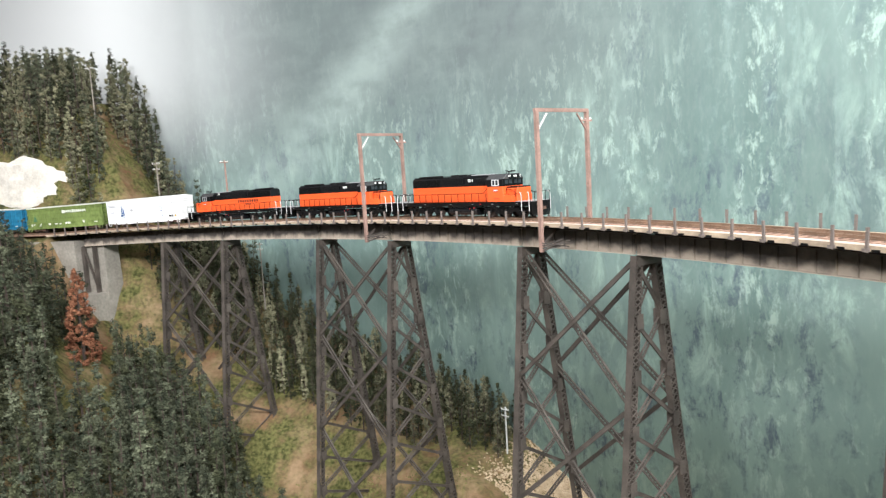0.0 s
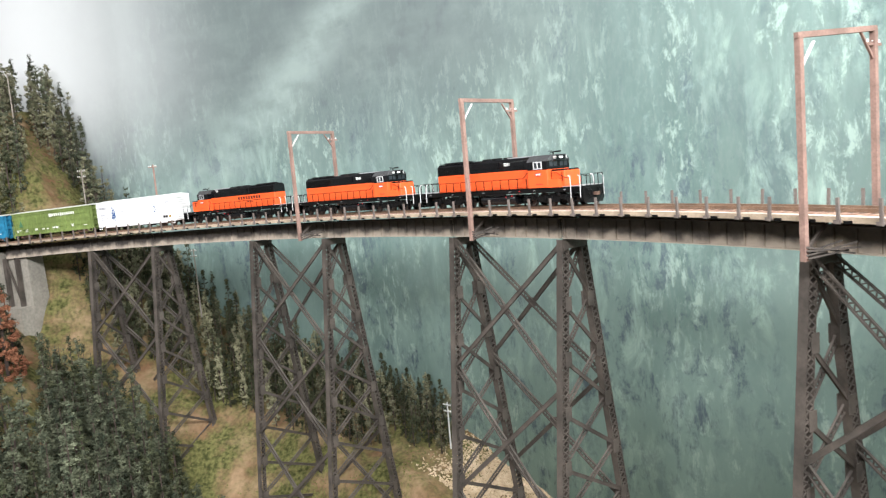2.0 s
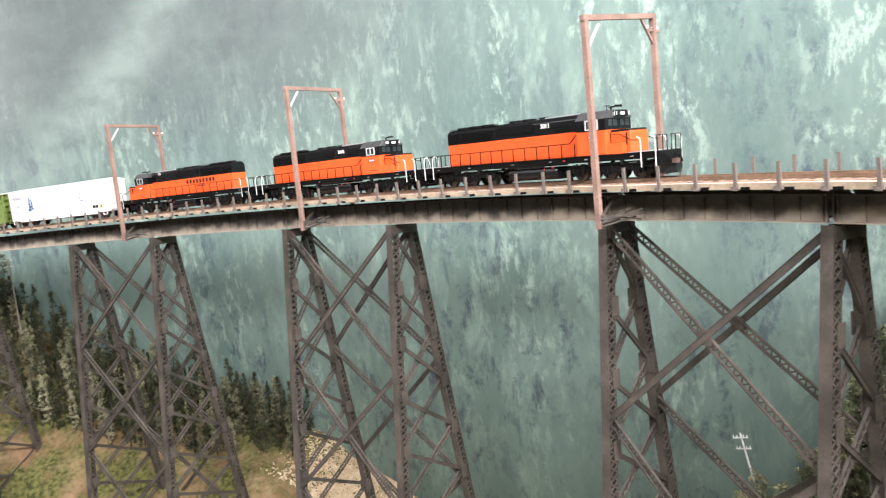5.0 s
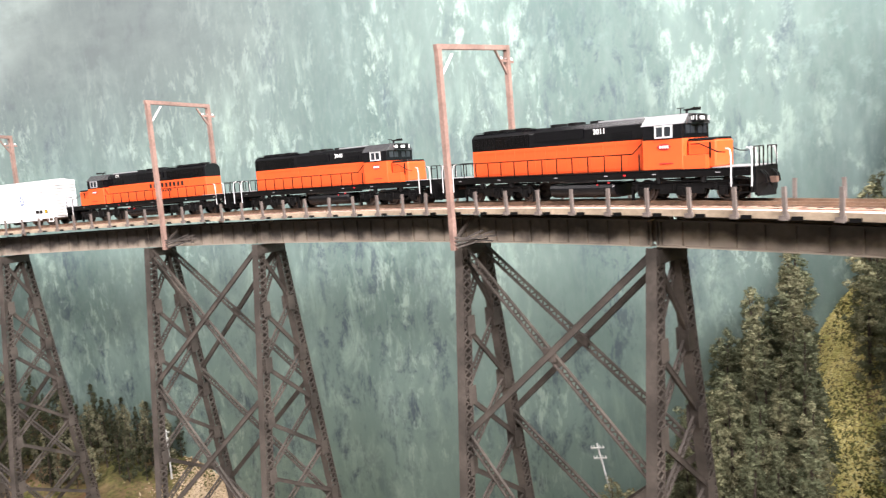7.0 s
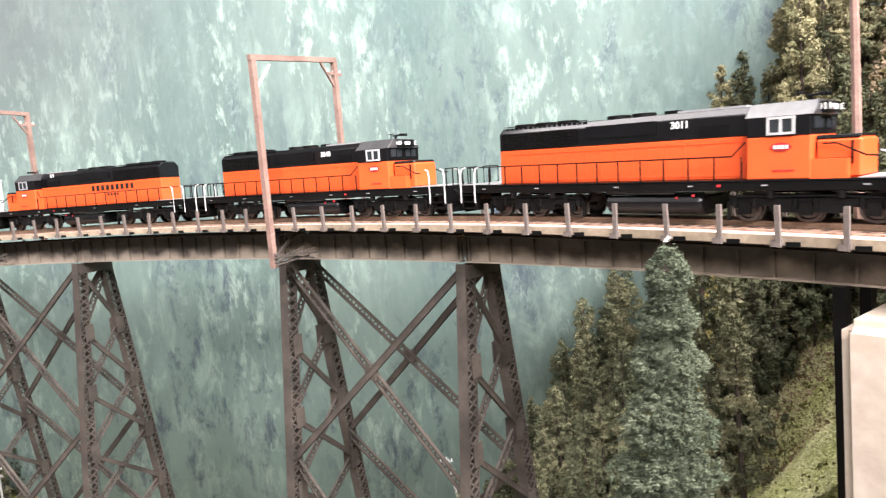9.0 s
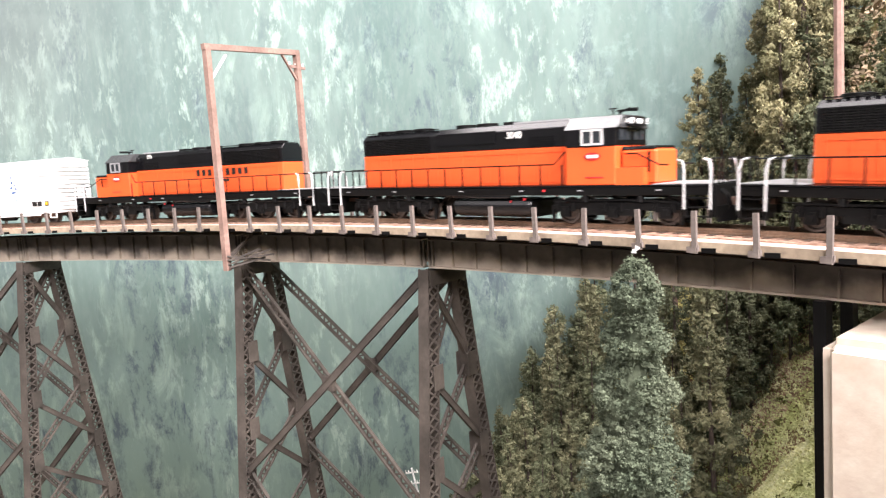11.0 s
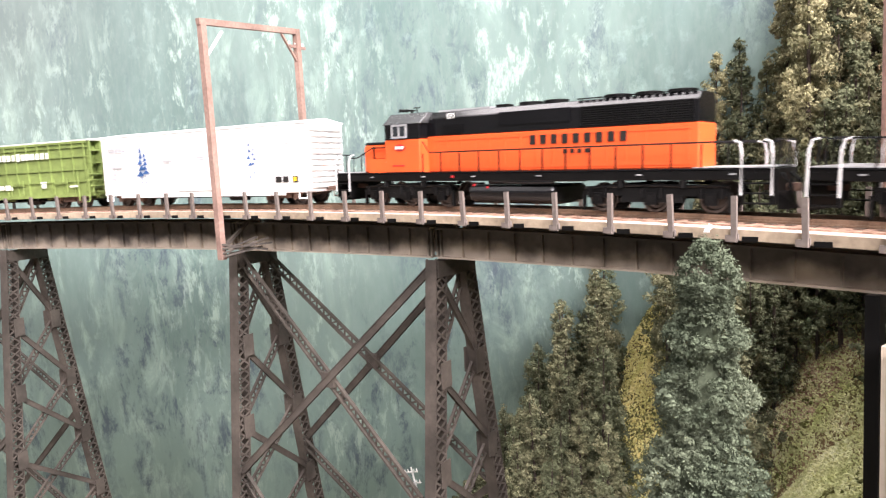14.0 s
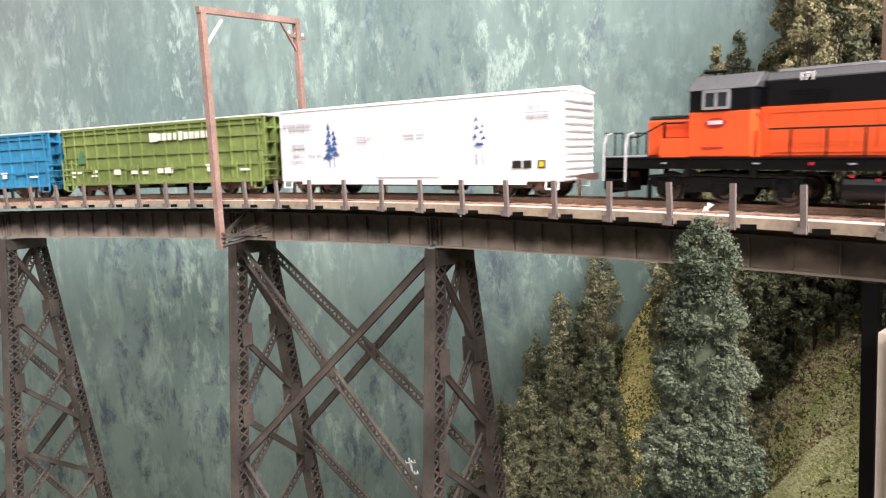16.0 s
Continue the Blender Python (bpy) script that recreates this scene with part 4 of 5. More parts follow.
for k, (u, o) in enumerate(edge):
    f = rng.uniform(0.7, 0.95)
    copy_thing(FOAM[(3, 1, 0, 3)[k % 4]], Matrix.Translation(at(u, o, land_z(u, o) - 0.008)) @ pose(0, 0, 0, 0, 0, 50 * k) @ Matrix.Diagonal((f, f, f, 1)))
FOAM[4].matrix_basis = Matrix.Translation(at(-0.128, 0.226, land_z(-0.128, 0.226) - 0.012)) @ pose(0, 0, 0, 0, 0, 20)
for k, (u, o, top) in enumerate(((-0.066, 0.222, 1.415), (-0.048, 0.186, 1.325), (-0.052, 0.168, 1.28), (-0.112, 0.205, 1.500), (-0.130, 0.185, 1.530), (-0.138, 0.215, 1.510),
                                 (-0.125, 0.165, 1.455), (0.027, 0.2, 1.25), (0.044, 0.2, 1.206), (0.069, 0.195, 1.142), (0.0, 0.205, 1.275), (0.014, 0.17, 1.21), (0.034, 0.165, 1.165), (-0.105, 0.225, 1.44), (-0.128, 0.205, 1.49))):
    z = land_z(u, o) - 0.012
    f = (top - z) / 0.130
    w = min(f, 1.25)
    # trees reaching above 1.4 take the copy with light in its colour
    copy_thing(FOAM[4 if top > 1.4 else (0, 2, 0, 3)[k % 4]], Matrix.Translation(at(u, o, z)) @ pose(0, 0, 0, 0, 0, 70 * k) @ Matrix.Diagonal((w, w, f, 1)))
low2 = scatter(rng, 14, 0.02, 0.22, 0.12, 0.23, 0.028)
place([tree("foam_tree", 90, 0.085, 0.019, 110, 0.0029, 0.3, "foam", "short olive clump-foliage tree low in the valley", "clump-foliage trees in the valley", slim=0.5, leaves=3500, leaf=0.001)], low2, rng, 0.6, 0.95)
# the blue-green spruce that stands close to the aisle
SPRUCE_H = 0.1505


def spruce_profile(z):
    return float(np.interp(SPRUCE_H - z, (0, 0.003, 0.006, 0.023, 0.041, 0.057, 0.15), (0.0010, 0.0038, 0.0049, 0.0069, 0.0088, 0.0101, 0.0125)))


spruce = tree("spruce_tree", 99, SPRUCE_H, 0.0122, 5200, 0.00095, 0.3, "needle_blue", "furry blue-green model spruce beside the aisle", "", base=0.05, tier=0.012, profile=spruce_profile, needles=50000, blade=(0.6, 1.6, 0.035), leaves=240000, leaf=0.00024)
bm = bmesh.new()
tube(bm, [(0, 0, z) for z in (0.012, 0.06, 0.1, 0.125, 0.143)], [0.38 * spruce_profile(z) for z in (0.012, 0.06, 0.1, 0.125, 0.143)], 14)
part("inner_bough", bm, "needle_blue", spruce)
spruce.matrix_basis = Matrix.Translation((0.2755, 0.0745, 1.3295)) @ pose(0, 0, 0, 0, 3.0, -35) @ Matrix.Translation((0, 0, -0.1505))
bm = bmesh.new()
clump(bm, Vector((0.0003, 0, 0.1518)), 0.0011, random.Random(3))
clump(bm, Vector((-0.0005, 0, 0.1512)), 0.0009, random.Random(4))
part("tip", bm, "white_mark", spruce, "bare whitish tip")

# ---- abutments ----
def line_box(bm, u0, u1, o0, o1, z0, z1, flare=0.0):
    """A block that follows the line; flare widens its foot."""
    n = 5
    top = [[bm.verts.new(at(u0 + (u1 - u0) * i / (n - 1), o, z1)) for o in (o0, o1)] for i in range(n)]
    bot = [[bm.verts.new(at(u0 - flare + (u1 - u0 + 2 * flare) * i / (n - 1), o, z0)) for o in (o0 - flare, o1 + flare)] for i in range(n)]
    for i in range(n - 1):
        bm.faces.new((top[i][0], top[i][1], top[i + 1][1], top[i + 1][0]))
        bm.faces.new((bot[i][0], bot[i + 1][0], bot[i + 1][1], bot[i][1]))
        for k in (0, 1):
            f = (top[i][k], top[i + 1][k], bot[i + 1][k], bot[i][k])
            bm.faces.new(f if k == 0 else f[::-1])
    bm.faces.new((top[0][0], bot[0][0], bot[0][1], top[0][1]))
    bm.faces.new((top[-1][1], bot[-1][1], bot[-1][0], top[-1][0]))
    bmesh.ops.recalc_face_normals(bm, faces=bm.faces)


west = tagged(new("abutment"), "grey concrete abutment at the wooded bridge end", "abutment")
bm = bmesh.new()
line_box(bm, 1.442, 1.55, -0.014, 0.034, 1.13, girder_z(1.45) + 0.012, 0.006)
part("wall", bm, "concrete", west)
bm = bmesh.new()
line_box(bm, 1.392, 1.46, -0.022, 0.044, 1.11, 1.205, 0.012)
part("footing", bm, "concrete", west)
bm = bmesh.new()
line_box(bm, 1.392, 1.444, 0.004, 0.036, 1.19, girder_z(1.42) - 0.001, 0.002)
part("wall", bm, "concrete", west)
bm = bmesh.new()
bar(bm, at(1.434, -0.002, girder_z(1.4)), at(1.408, -0.002, 1.208), 0.003, 0.003)
part("brace", bm, "steel", west)
for u in (1.408, 1.434):
    bm = bmesh.new()
    bar(bm, at(u, -0.002, 1.20), at(u, -0.002, girder_z(u) + 0.0005), 0.006, 0.006, at(u, 1) - at(u, 0))
    part("post", bm, "steel", west)
east = tagged(new("abutment"), "smooth cream-painted pier under the bridge end", "abutment")
bm = bmesh.new()
line_box(bm, -0.40, -0.1985, -0.030, 0.05, 0.98, 1.2900)
es = [e for e in bm.edges if e.calc_face_angle(0) > 0.6]
bmesh.ops.bevel(bm, geom=es, offset=0.004, segments=3, affect="EDGES")
part("pier", bm, "cream", east, smooth=False)
for o in (-0.003, 0.024):
    bm = bmesh.new()
    bar(bm, at(-0.1905, o, 1.04), at(-0.1905, o, girder_z(-0.1905)), 0.0042, 0.0060, at(-0.19, 1) - at(-0.19, 0))
    part("steel_post", bm, "under", east, "black steel end post")
for o in (0.001, 0.021):
    bm = bmesh.new()
    p = at(-0.222, o, 1.289)
    tube(bm, [p, p + Vector((0, 0, 0.003)), p + Vector((0, 0, 0.006)), p + Vector((0, 0, 0.010))], [0.004, 0.0035, 0.0022, 0.004], 10)
    part("bearing", bm, "concrete", east)

# ---- pale rock by the line ----
bm = bmesh.new()
bmesh.ops.create_icosphere(bm, subdivisions=4, radius=1.0)
for v in bm.verts:
    d = 1 + 0.13 * noise.noise(v.co * 2.1) + 0.10 * noise.noise(v.co * 6) + 0.05 * noise.noise(v.co * 15)
    v.co = Vector((v.co.x * 0.125, v.co.y * 0.014, v.co.z * 0.068)) * d
rock = part("rock_outcrop", bm, "rock")
rock.matrix_basis = Matrix.Translation(at(1.625, 0.050, 1.392)) @ turn(1.62).to_4x4()
tagged(rock, "pale whitish plaster rock face above the track", "rock")

# ---- poles in the valley ----
line_pole(-0.056, 0.200, 1.20, 1.302, 1, "brown_post", "slim brown pole on the mossy slope", 0.0014, 0.006)
line_pole(0.713, 0.19, 0.925, 1.030, 2, "white_pole", "pale grey telegraph pole on the sandy slope", 0.0014, 0.007)
line_pole(1.475, 0.10, 1.50, 1.628, 1, "grey_pole", "weathered grey telegraph pole on the grassy ridge", 0.0013, 0.010)
line_pole(1.325, 0.080, 1.33, 1.436, 2, "grey_pole", "weathered grey telegraph pole on the grassy strip", 0.0013, 0.009)
line_pole(1.168, 0.15, 1.15, 1.277, 2, "grey_pole", "weathered grey telegraph pole among the pines", 0.0013, 0.008)
line_pole(0.127, 0.183, 0.985, 1.090, 2, "white_pole", "pale grey telegraph pole in the valley", 0.0012, 0.007, 14)

# ---- train; a vehicle's own space: x ahead, y away from the aisle, z over the rail head ----
def bevelled(bm, width=0.0004, seg=1):
    es = [e for e in bm.edges if e.calc_face_angle(0) > 0.6]
    bmesh.ops.bevel(bm, geom=es, offset=width, segments=seg, affect="EDGES", clamp_overlap=True)


def block(name, mat, parent, x0, x1, y0, y1, z0, z1, bev=0.0, label=""):
    bm = bmesh.new()
    box(bm, (x0 + x1) / 2, (y0 + y1) / 2, (z0 + z1) / 2, abs(x1 - x0), abs(y1 - y0), abs(z1 - z0))
    if bev:
        bevelled(bm, bev)
    return part(name, bm, mat, parent, label)


def prism(name, mat, parent, prof, x0, x1, label="", bev=0.0):
    """A y-z profile swept along x."""
    bm = bmesh.new()
    a = [bm.verts.new((x0, y, z)) for y, z in prof]
    b = [bm.verts.new((x1, y, z)) for y, z in prof]
    n = len(prof)
    for i in range(n):
        bm.faces.new((a[i], a[(i + 1) % n], b[(i + 1) % n], b[i]))
    bm.faces.new(a[::-1])
    bm.faces.new(b)
    bmesh.ops.recalc_face_normals(bm, faces=bm.faces)
    if bev:
        bevelled(bm, bev)
    return part(name, bm, mat, parent, label)


def lettering(name, text, size, mat, parent, m, label=""):
    cu = bpy.data.curves.new(name, "FONT")
    cu.body, cu.size, cu.extrude, cu.align_x, cu.align_y = text, size, 0.00008, "CENTER", "CENTER"
    cu.offset = size * 0.03
    tmp = bpy.data.objects.new(name, cu)
    me = bpy.data.meshes.new_from_object(tmp)
    bpy.data.objects.remove(tmp)
    me.materials.clear()
    me.materials.append(M[mat])
    ob = new(name, me)
    ob.parent, ob.matrix_basis = parent, m
    if label:
        ob["label"] = label
    return ob


def wheel_mesh(r=0.0056):
    bm = bmesh.new()
    ring = [(0.0, r * 1.12), (0.0005, r * 1.12), (0.0006, r), (0.0026, r * 0.98), (0.0026, r * 0.8), (0.0018, r * 0.7), (0.0018, r * 0.25), (0.0028, r * 0.2), (0.0028, 0.0002)]
    n = 20
    rows = [[bm.verts.new((q * math.cos(k * 2 * math.pi / n), -y, q * math.sin(k * 2 * math.pi / n))) for k in range(n)] for y, q in ring]
    for a, b in zip(rows, rows[1:]):
        for k in range(n):
            bm.faces.new((a[k], a[(k + 1) % n], b[(k + 1) % n], b[k]))
    me = bpy.data.meshes.new("wheel")
    bm.to_mesh(me)
    bm.free()
    me.materials.append(M["wheel"])
    return me


WHEEL = wheel_mesh()
SPUN = []


def bogie(root, x, axles, base, mat, loco):
    bg = new("bogie")
    bg.parent, bg.location = root, (x, 0, 0)
    bm = bmesh.new()
    hl = base / 2 + 0.006
    for s in (-1, 1):
        y = s * (0.0128 if loco else 0.0118)
        box(bm, 0, y, 0.0082, hl * 2, 0.0016, 0.0030)
        box(bm, 0, y, 0.0055, base * 0.55, 0.0020, 0.0026)
        for k in range(axles):
            ax = -base / 2 + base * k / (axles - 1)
            box(bm, ax, y + s * 0.0007, 0.0056, 0.0046, 0.0020, 0.0046)
            box(bm, ax, y + s * 0.0016, 0.0056, 0.0026, 0.0012, 0.0026)
            for d in (-0.0036, 0.0036):
                tube(bm, [(ax + d, y + s * 0.001, 0.0058), (ax + d, y + s * 0.001, 0.0098)], 0.0011, 6)
        if loco:
            for d in (-0.0125, 0.0125):
                tube(bm, [(d, y + s * 0.0018, 0.0100), (d, y + s * 0.0018, 0.0128)], 0.0016, 8)
            tube(bm, [(-hl, y + s * 0.0012, 0.0104), (hl * 0.3, y + s * 0.0012, 0.0108), (hl, y + s * 0.0012, 0.0098)], 0.0006, 5)
            for d in (-hl - 0.0005, hl + 0.0005):
                box(bm, d, y, 0.0045, 0.0012, 0.0016, 0.0075)
    box(bm, 0, 0, 0.0085, base * 0.5, 0.024, 0.0030)
    part("bogie_frame", bm, mat, bg)
    for k in range(axles):
        ax = -base / 2 + base * k / (axles - 1)
        for s in (-1, 1):
            w = new("wheel", WHEEL)
            w.parent = bg
            w.matrix_basis = Matrix.Translation((ax, s * 0.0073, 0.0056)) @ Matrix.Rotation(0 if s < 0 else math.pi, 4, "Z")
            SPUN.append((w, ax, s))
        bm = bmesh.new()
        tube(bm, [(ax, -0.0075, 0.0056), (ax, 0.0075, 0.0056)], 0.0011, 8)
        part("axle", bm, "wheel", bg)
    return bg


def coupler(root, x, s, z=0.0098):
    bm = bmesh.new()
    box(bm, x - s * 0.004, 0, z, 0.010, 0.0022, 0.0022)
    box(bm, x + s * 0.0012, 0.0006, z, 0.0036, 0.0044, 0.0030)
    bevelled(bm, 0.0004)
    part("coupler", bm, "bogie", root, "rusty knuckle coupler")


def locomotive(number, cab=0.0548, nose=0.0855, rear=-0.0885, front_end=0.0, rear_end=0.0, lettered=False, label=""):
    """A six-axle diesel with its cab towards +x."""
    root = tagged(new("diesel_locomotive"), label, "locomotive", "diesel locomotives of the train")
    hw, cw, sill = 0.0098, 0.0163, 0.0172
    # frame and walkway
    prism("underframe", "under", root, [(-0.0162, 0.0128), (0.0162, 0.0128), (0.0165, 0.0166), (-0.0165, 0.0166)], -0.1055 - rear_end, 0.1055 + front_end, bev=0.0003)
    prism("walkway", "black", root, [(-0.0168, 0.0166), (0.0168, 0.0166), (0.0168, sill), (-0.0168, sill)], -0.106 - rear_end, 0.106 + front_end)
    for x0, x1 in ((-0.1055 - rear_end, rear), (nose, 0.1055 + front_end)):
        block("porch", "roofgrey", root, x0, x1, -0.0165, 0.0165, sill + 0.00003, sill + 0.0004, label="pale grey end porch floor")
    # long hood: lower orange sides, black upper half with sloped shoulders
    split = 0.0345
    back = cab - 0.0118
    prism("hood_side", "orange", root, [(-hw, sill), (hw, sill), (hw, split), (-hw, split)], rear, back, bev=0.0004)
    prism("hood_top", "gloss", root, [(-hw, split), (hw, split), (hw, 0.0432), (hw - 0.0032, 0.0462), (-hw + 0.0032, 0.0462), (-hw, 0.0432)], rear, back, bev=0.0003)
    # battery boxes along the walkway beside the cab
    for s in (-1, 1):
        y0, y1 = sorted((s * hw, s * 0.0145))
        block("battery_box", "orange", root, back - 0.0005, back + 0.004, y0, y1, sill, sill + 0.009, 0.0004)
        y0, y1 = sorted((s * 0.0105, s * 0.0160))
        block("nose_locker", "orange", root, cab + 0.0113, min(cab + 0.0235, nose - 0.003), y0, y1, sill, sill + 0.0072, 0.0003)
        # doors along the hood
        bm = bmesh.new()
        n = 15
        for k in range(n + 1):
            x = rear + 0.004 + (back - rear - 0.008) * k / n
            box(bm, x, s * (hw + 0.00012), (sill + split) / 2 + 0.001, 0.00035, 0.00025, split - sill - 0.004)
        box(bm, (rear + back) / 2, s * (hw + 0.00012), split - 0.0022, back - rear - 0.006, 0.00022, 0.0003)
        box(bm, (rear + back) / 2, s * (hw + 0.00014), sill + 0.0016, back - rear - 0.006, 0.00022, 0.0004)
        part("hood_door", bm, "orange", root, "orange hood doors with raised seams")
        # radiator and dynamic brake grilles
        bm = bmesh.new()
        for r in range(9):
            box(bm, rear + 0.0255, s * (hw + 0.0002), split + 0.0012 + r * 0.0009, 0.047, 0.0004, 0.00045)
        for r in range(14):
            box(bm, rear + 0.003 + r * 0.0035, s * (hw + 0.0003), split + 0.0048, 0.0003, 0.0004, 0.0080)
        part("radiator_grille", bm, "under", root, "black slatted radiator grille")
        bm = bmesh.new()
        box(bm, rear + 0.072, s * (hw + 0.0004), split + 0.0062, 0.036, 0.0009, 0.0058)
        bevelled(bm, 0.0002)
        part("dynamic_brake_blister", bm, "black", root)
        bm = bmesh.new()
        for r in range(4):
            box(bm, back - 0.016, s * (hw + 0.0003), split + 0.0015 + r * 0.0011, 0.0125, 0.0005, 0.0006)
        part("air_filter_louvre", bm, "black", root)
    # roof fans, exhaust and walk strips
    for k, x in enumerate((rear + 0.010, rear + 0.0235, rear + 0.037, rear + 0.066, rear + 0.079)):
        bm = bmesh.new()
        tube(bm, [(x, 0, 0.0460), (x, 0, 0.0478), (x, 0, 0.0480)], [0.0056, 0.0056, 0.0050], 20)
        part("roof_fan", bm, "under", root)
    block("exhaust_stack", "under", root, rear + 0.0905, rear + 0.0965, -0.003, 0.003, 0.046, 0.0478, 0.0003)
    block("roof_hatch", "roofgrey", root, rear + 0.098, back - 0.004, -0.0058, 0.0058, 0.0461, 0.0471, 0.0003, "pale grey roof hatch")
    for s in (-1, 1):
        bm = bmesh.new()
        for k in range(17):
            box(bm, rear + 0.003 + k * 0.003, s * 0.0066, 0.0468, 0.0022, 0.0022, 0.0004)
        tagged(part("roof_rail", bm, "under", root), kind="stuff")
    # cab
    cf, cb = cab + 0.0115, cab - 0.0118
    prism("cab_side", "orange", root, [(-cw, sill), (cw, sill), (cw, split - 0.001), (-cw, split - 0.001)], cb, cf, bev=0.0004)
    prism("cab_top", "black", root, [(-cw, split - 0.001), (cw, split - 0.001), (cw, 0.0412), (-cw, 0.0412)], cb, cf, bev=0.0003)
    prism("cab_roof", "cabroof", root, [(-cw - 0.0004, 0.0410), (cw + 0.0004, 0.0410), (cw - 0.006, 0.0466), (-cw + 0.006, 0.0466)], cb - 0.0008, cf + 0.001, "glossy sloped cab roof", 0.0003)
    for s in (-1, 1):
        y = s * (cw + 0.0002)
        win = block("cab_window", "black", root, cab - 0.0036, cab + 0.0056, y - 0.0002, y + 0.0002, split + 0.0004, 0.0402, label="side window with two dark panes")
        fr = "roofgrey" if lettered else "silver"
        bm = bmesh.new()
        for x in (cab - 0.0036, cab + 0.0010, cab + 0.0056):
            box(bm, x, y + s * 0.0004, 0.0375, 0.0010, 0.0006, 0.0062)
        for z in (split + 0.0001, 0.0405):
            box(bm, cab + 0.0010, y + s * 0.0004, z, 0.0102, 0.0006, 0.0009)
        part("window_frame", bm, fr, win, "white window frame")
        for x in (cab - 0.0013, cab + 0.0033):
            block("pane", "glass", win, x - 0.002, x + 0.002, y + s * 0.0003 - 0.0001, y + s * 0.0003 + 0.0001, split + 0.0006, 0.0400)
        # emblem: a plain pale red lozenge
        bm = bmesh.new()
        vs = [bm.verts.new((cab + 0.001 + dx, s * (cw + 0.00035), 0.0295 + dz)) for dx, dz in ((-0.0042, 0), (-0.0022, 0.0014), (0, 0.0017), (0.0022, 0.0014), (0.0042, 0), (0.0022, -0.0014), (0, -0.0017), (-0.0022, -0.0014))]
        bm.faces.new(vs)
        part("emblem", bm, "redmark", root, "small red lozenge emblem")
        bm = bmesh.new()
        for k in range(4):
            box(bm, cab - 0.0010 + k * 0.0014, s * (cw + 0.0005), 0.0295, 0.0010, 0.0002, 0.0014)
        part("emblem_bar", bm, "white_mark", root)
        bm = bmesh.new()
        box(bm, cab + 0.002, s * (cw + 0.0003), 0.0206, 0.008, 0.0002, 0.0005)
        part("small_lettering_bar", bm, "redmark", root)
    for y in (-0.0105, -0.0045, 0.0045, 0.0105):
        block("windscreen", "glass", root, cf, cf + 0.0003, y - 0.0024, y + 0.0024, split + 0.0015, 0.0405)
    # short hood
    nx = nose
    prism("nose_side", "orange", root, [(-0.0112, sill), (0.0112, sill), (0.0112, split - 0.0028), (-0.0112, split - 0.0028)], cf, nx, bev=0.0009)
    prism("nose_top", "gloss", root, [(-0.0112, split - 0.0028), (0.0112, split - 0.0028), (0.0100, split - 0.0014), (-0.0100, split - 0.0014)], cf, nx - 0.0006, bev=0.0004)
    for s in (-1, 1):
        bm = bmesh.new()
        box(bm, cf + 0.0006, s * 0.0113, 0.0255, 0.0005, 0.0003, 0.0120)
        box(bm, cf + 0.007, s * 0.0113, 0.0245, 0.012, 0.0003, 0.0003)
        if nx - cf > 0.014:
            box(bm, cf + 0.0125, s * 0.0114, 0.0265, 0.0008, 0.0004, 0.0085)
        else:
            box(bm, nx - 0.0045, s * 0.0114, 0.0272, 0.0016, 0.0006, 0.0050)
        part("nose_seam", bm, "under", root)
    # number boards, headlight, horn, aerial
    bm = bmesh.new()
    box(bm, cf + 0.0016, 0, 0.0438, 0.0032, 0.0150, 0.0040)
    bevelled(bm, 0.0004)
    part("number_board", bm, "black", root)
    for s in (-1, 1):
        lettering("number", number, 0.0034, "white_mark", root, Matrix.Translation((cf + 0.0014, s * 0.0077, 0.0438)) @ Matrix.Rotation(0 if s < 0 else math.pi, 4, "Z") @ Matrix.Rotation(math.pi / 2, 4, "X"))
        lettering("number", number, 0.0042 if not lettered else 0.0036, "white_mark", root, Matrix.Translation(((0.0128, s * (hw + 0.0011), 0.0408) if not lettered else (cab - 0.027, s * (hw + 0.0006), 0.0436))) @ Matrix.Rotation(0 if s < 0 else math.pi, 4, "Z") @ Matrix.Rotation(math.pi / 2, 4, "X"), "white road number")
    bm = bmesh.new()
    for y in (-0.0013, 0.0013):
        tube(bm, [(cf + 0.003, y, 0.0438), (cf + 0.0040, y, 0.0438)], 0.0011, 10)
    part("headlight", bm, "white_mark", root, "twin pale headlights")
    bm = bmesh.new()
    for k in range(3):
        tube(bm, [(cf - 0.006, -0.0015 + k * 0.0015, 0.0488), (cf - 0.002 + k * 0.001, -0.0015 + k * 0.0015, 0.0490), (cf + k * 0.001, -0.0015 + k * 0.0015, 0.0491)], [0.0004, 0.0004, 0.0010], 8)
    box(bm, cf - 0.005, 0, 0.0476, 0.0010, 0.0010, 0.0022)
    part("horn", bm, "under", root)
    bm = bmesh.new()
    tube(bm, [(cf - 0.0085, 0, 0.0466), (cf - 0.0085, 0, 0.0500)], 0.0003, 5)
    tube(bm, [(cf - 0.0105, 0, 0.0500), (cf - 0.0065, 0, 0.0500)], 0.0003, 5)
    part("aerial", bm, "under", root)
    # tank, bogies, couplers
    prism("fuel_tank", "black", root, [(-0.0105, 0.0024), (0.0105, 0.0024), (0.0140, 0.0040), (0.0156, 0.0066), (0.0154, 0.0094), (0.0140, 0.0108), (-0.0140, 0.0108), (-0.0154, 0.0094), (-0.0156, 0.0066), (-0.0140, 0.0040)], -0.0215, 0.0240, "long black fuel tank", 0.0012)
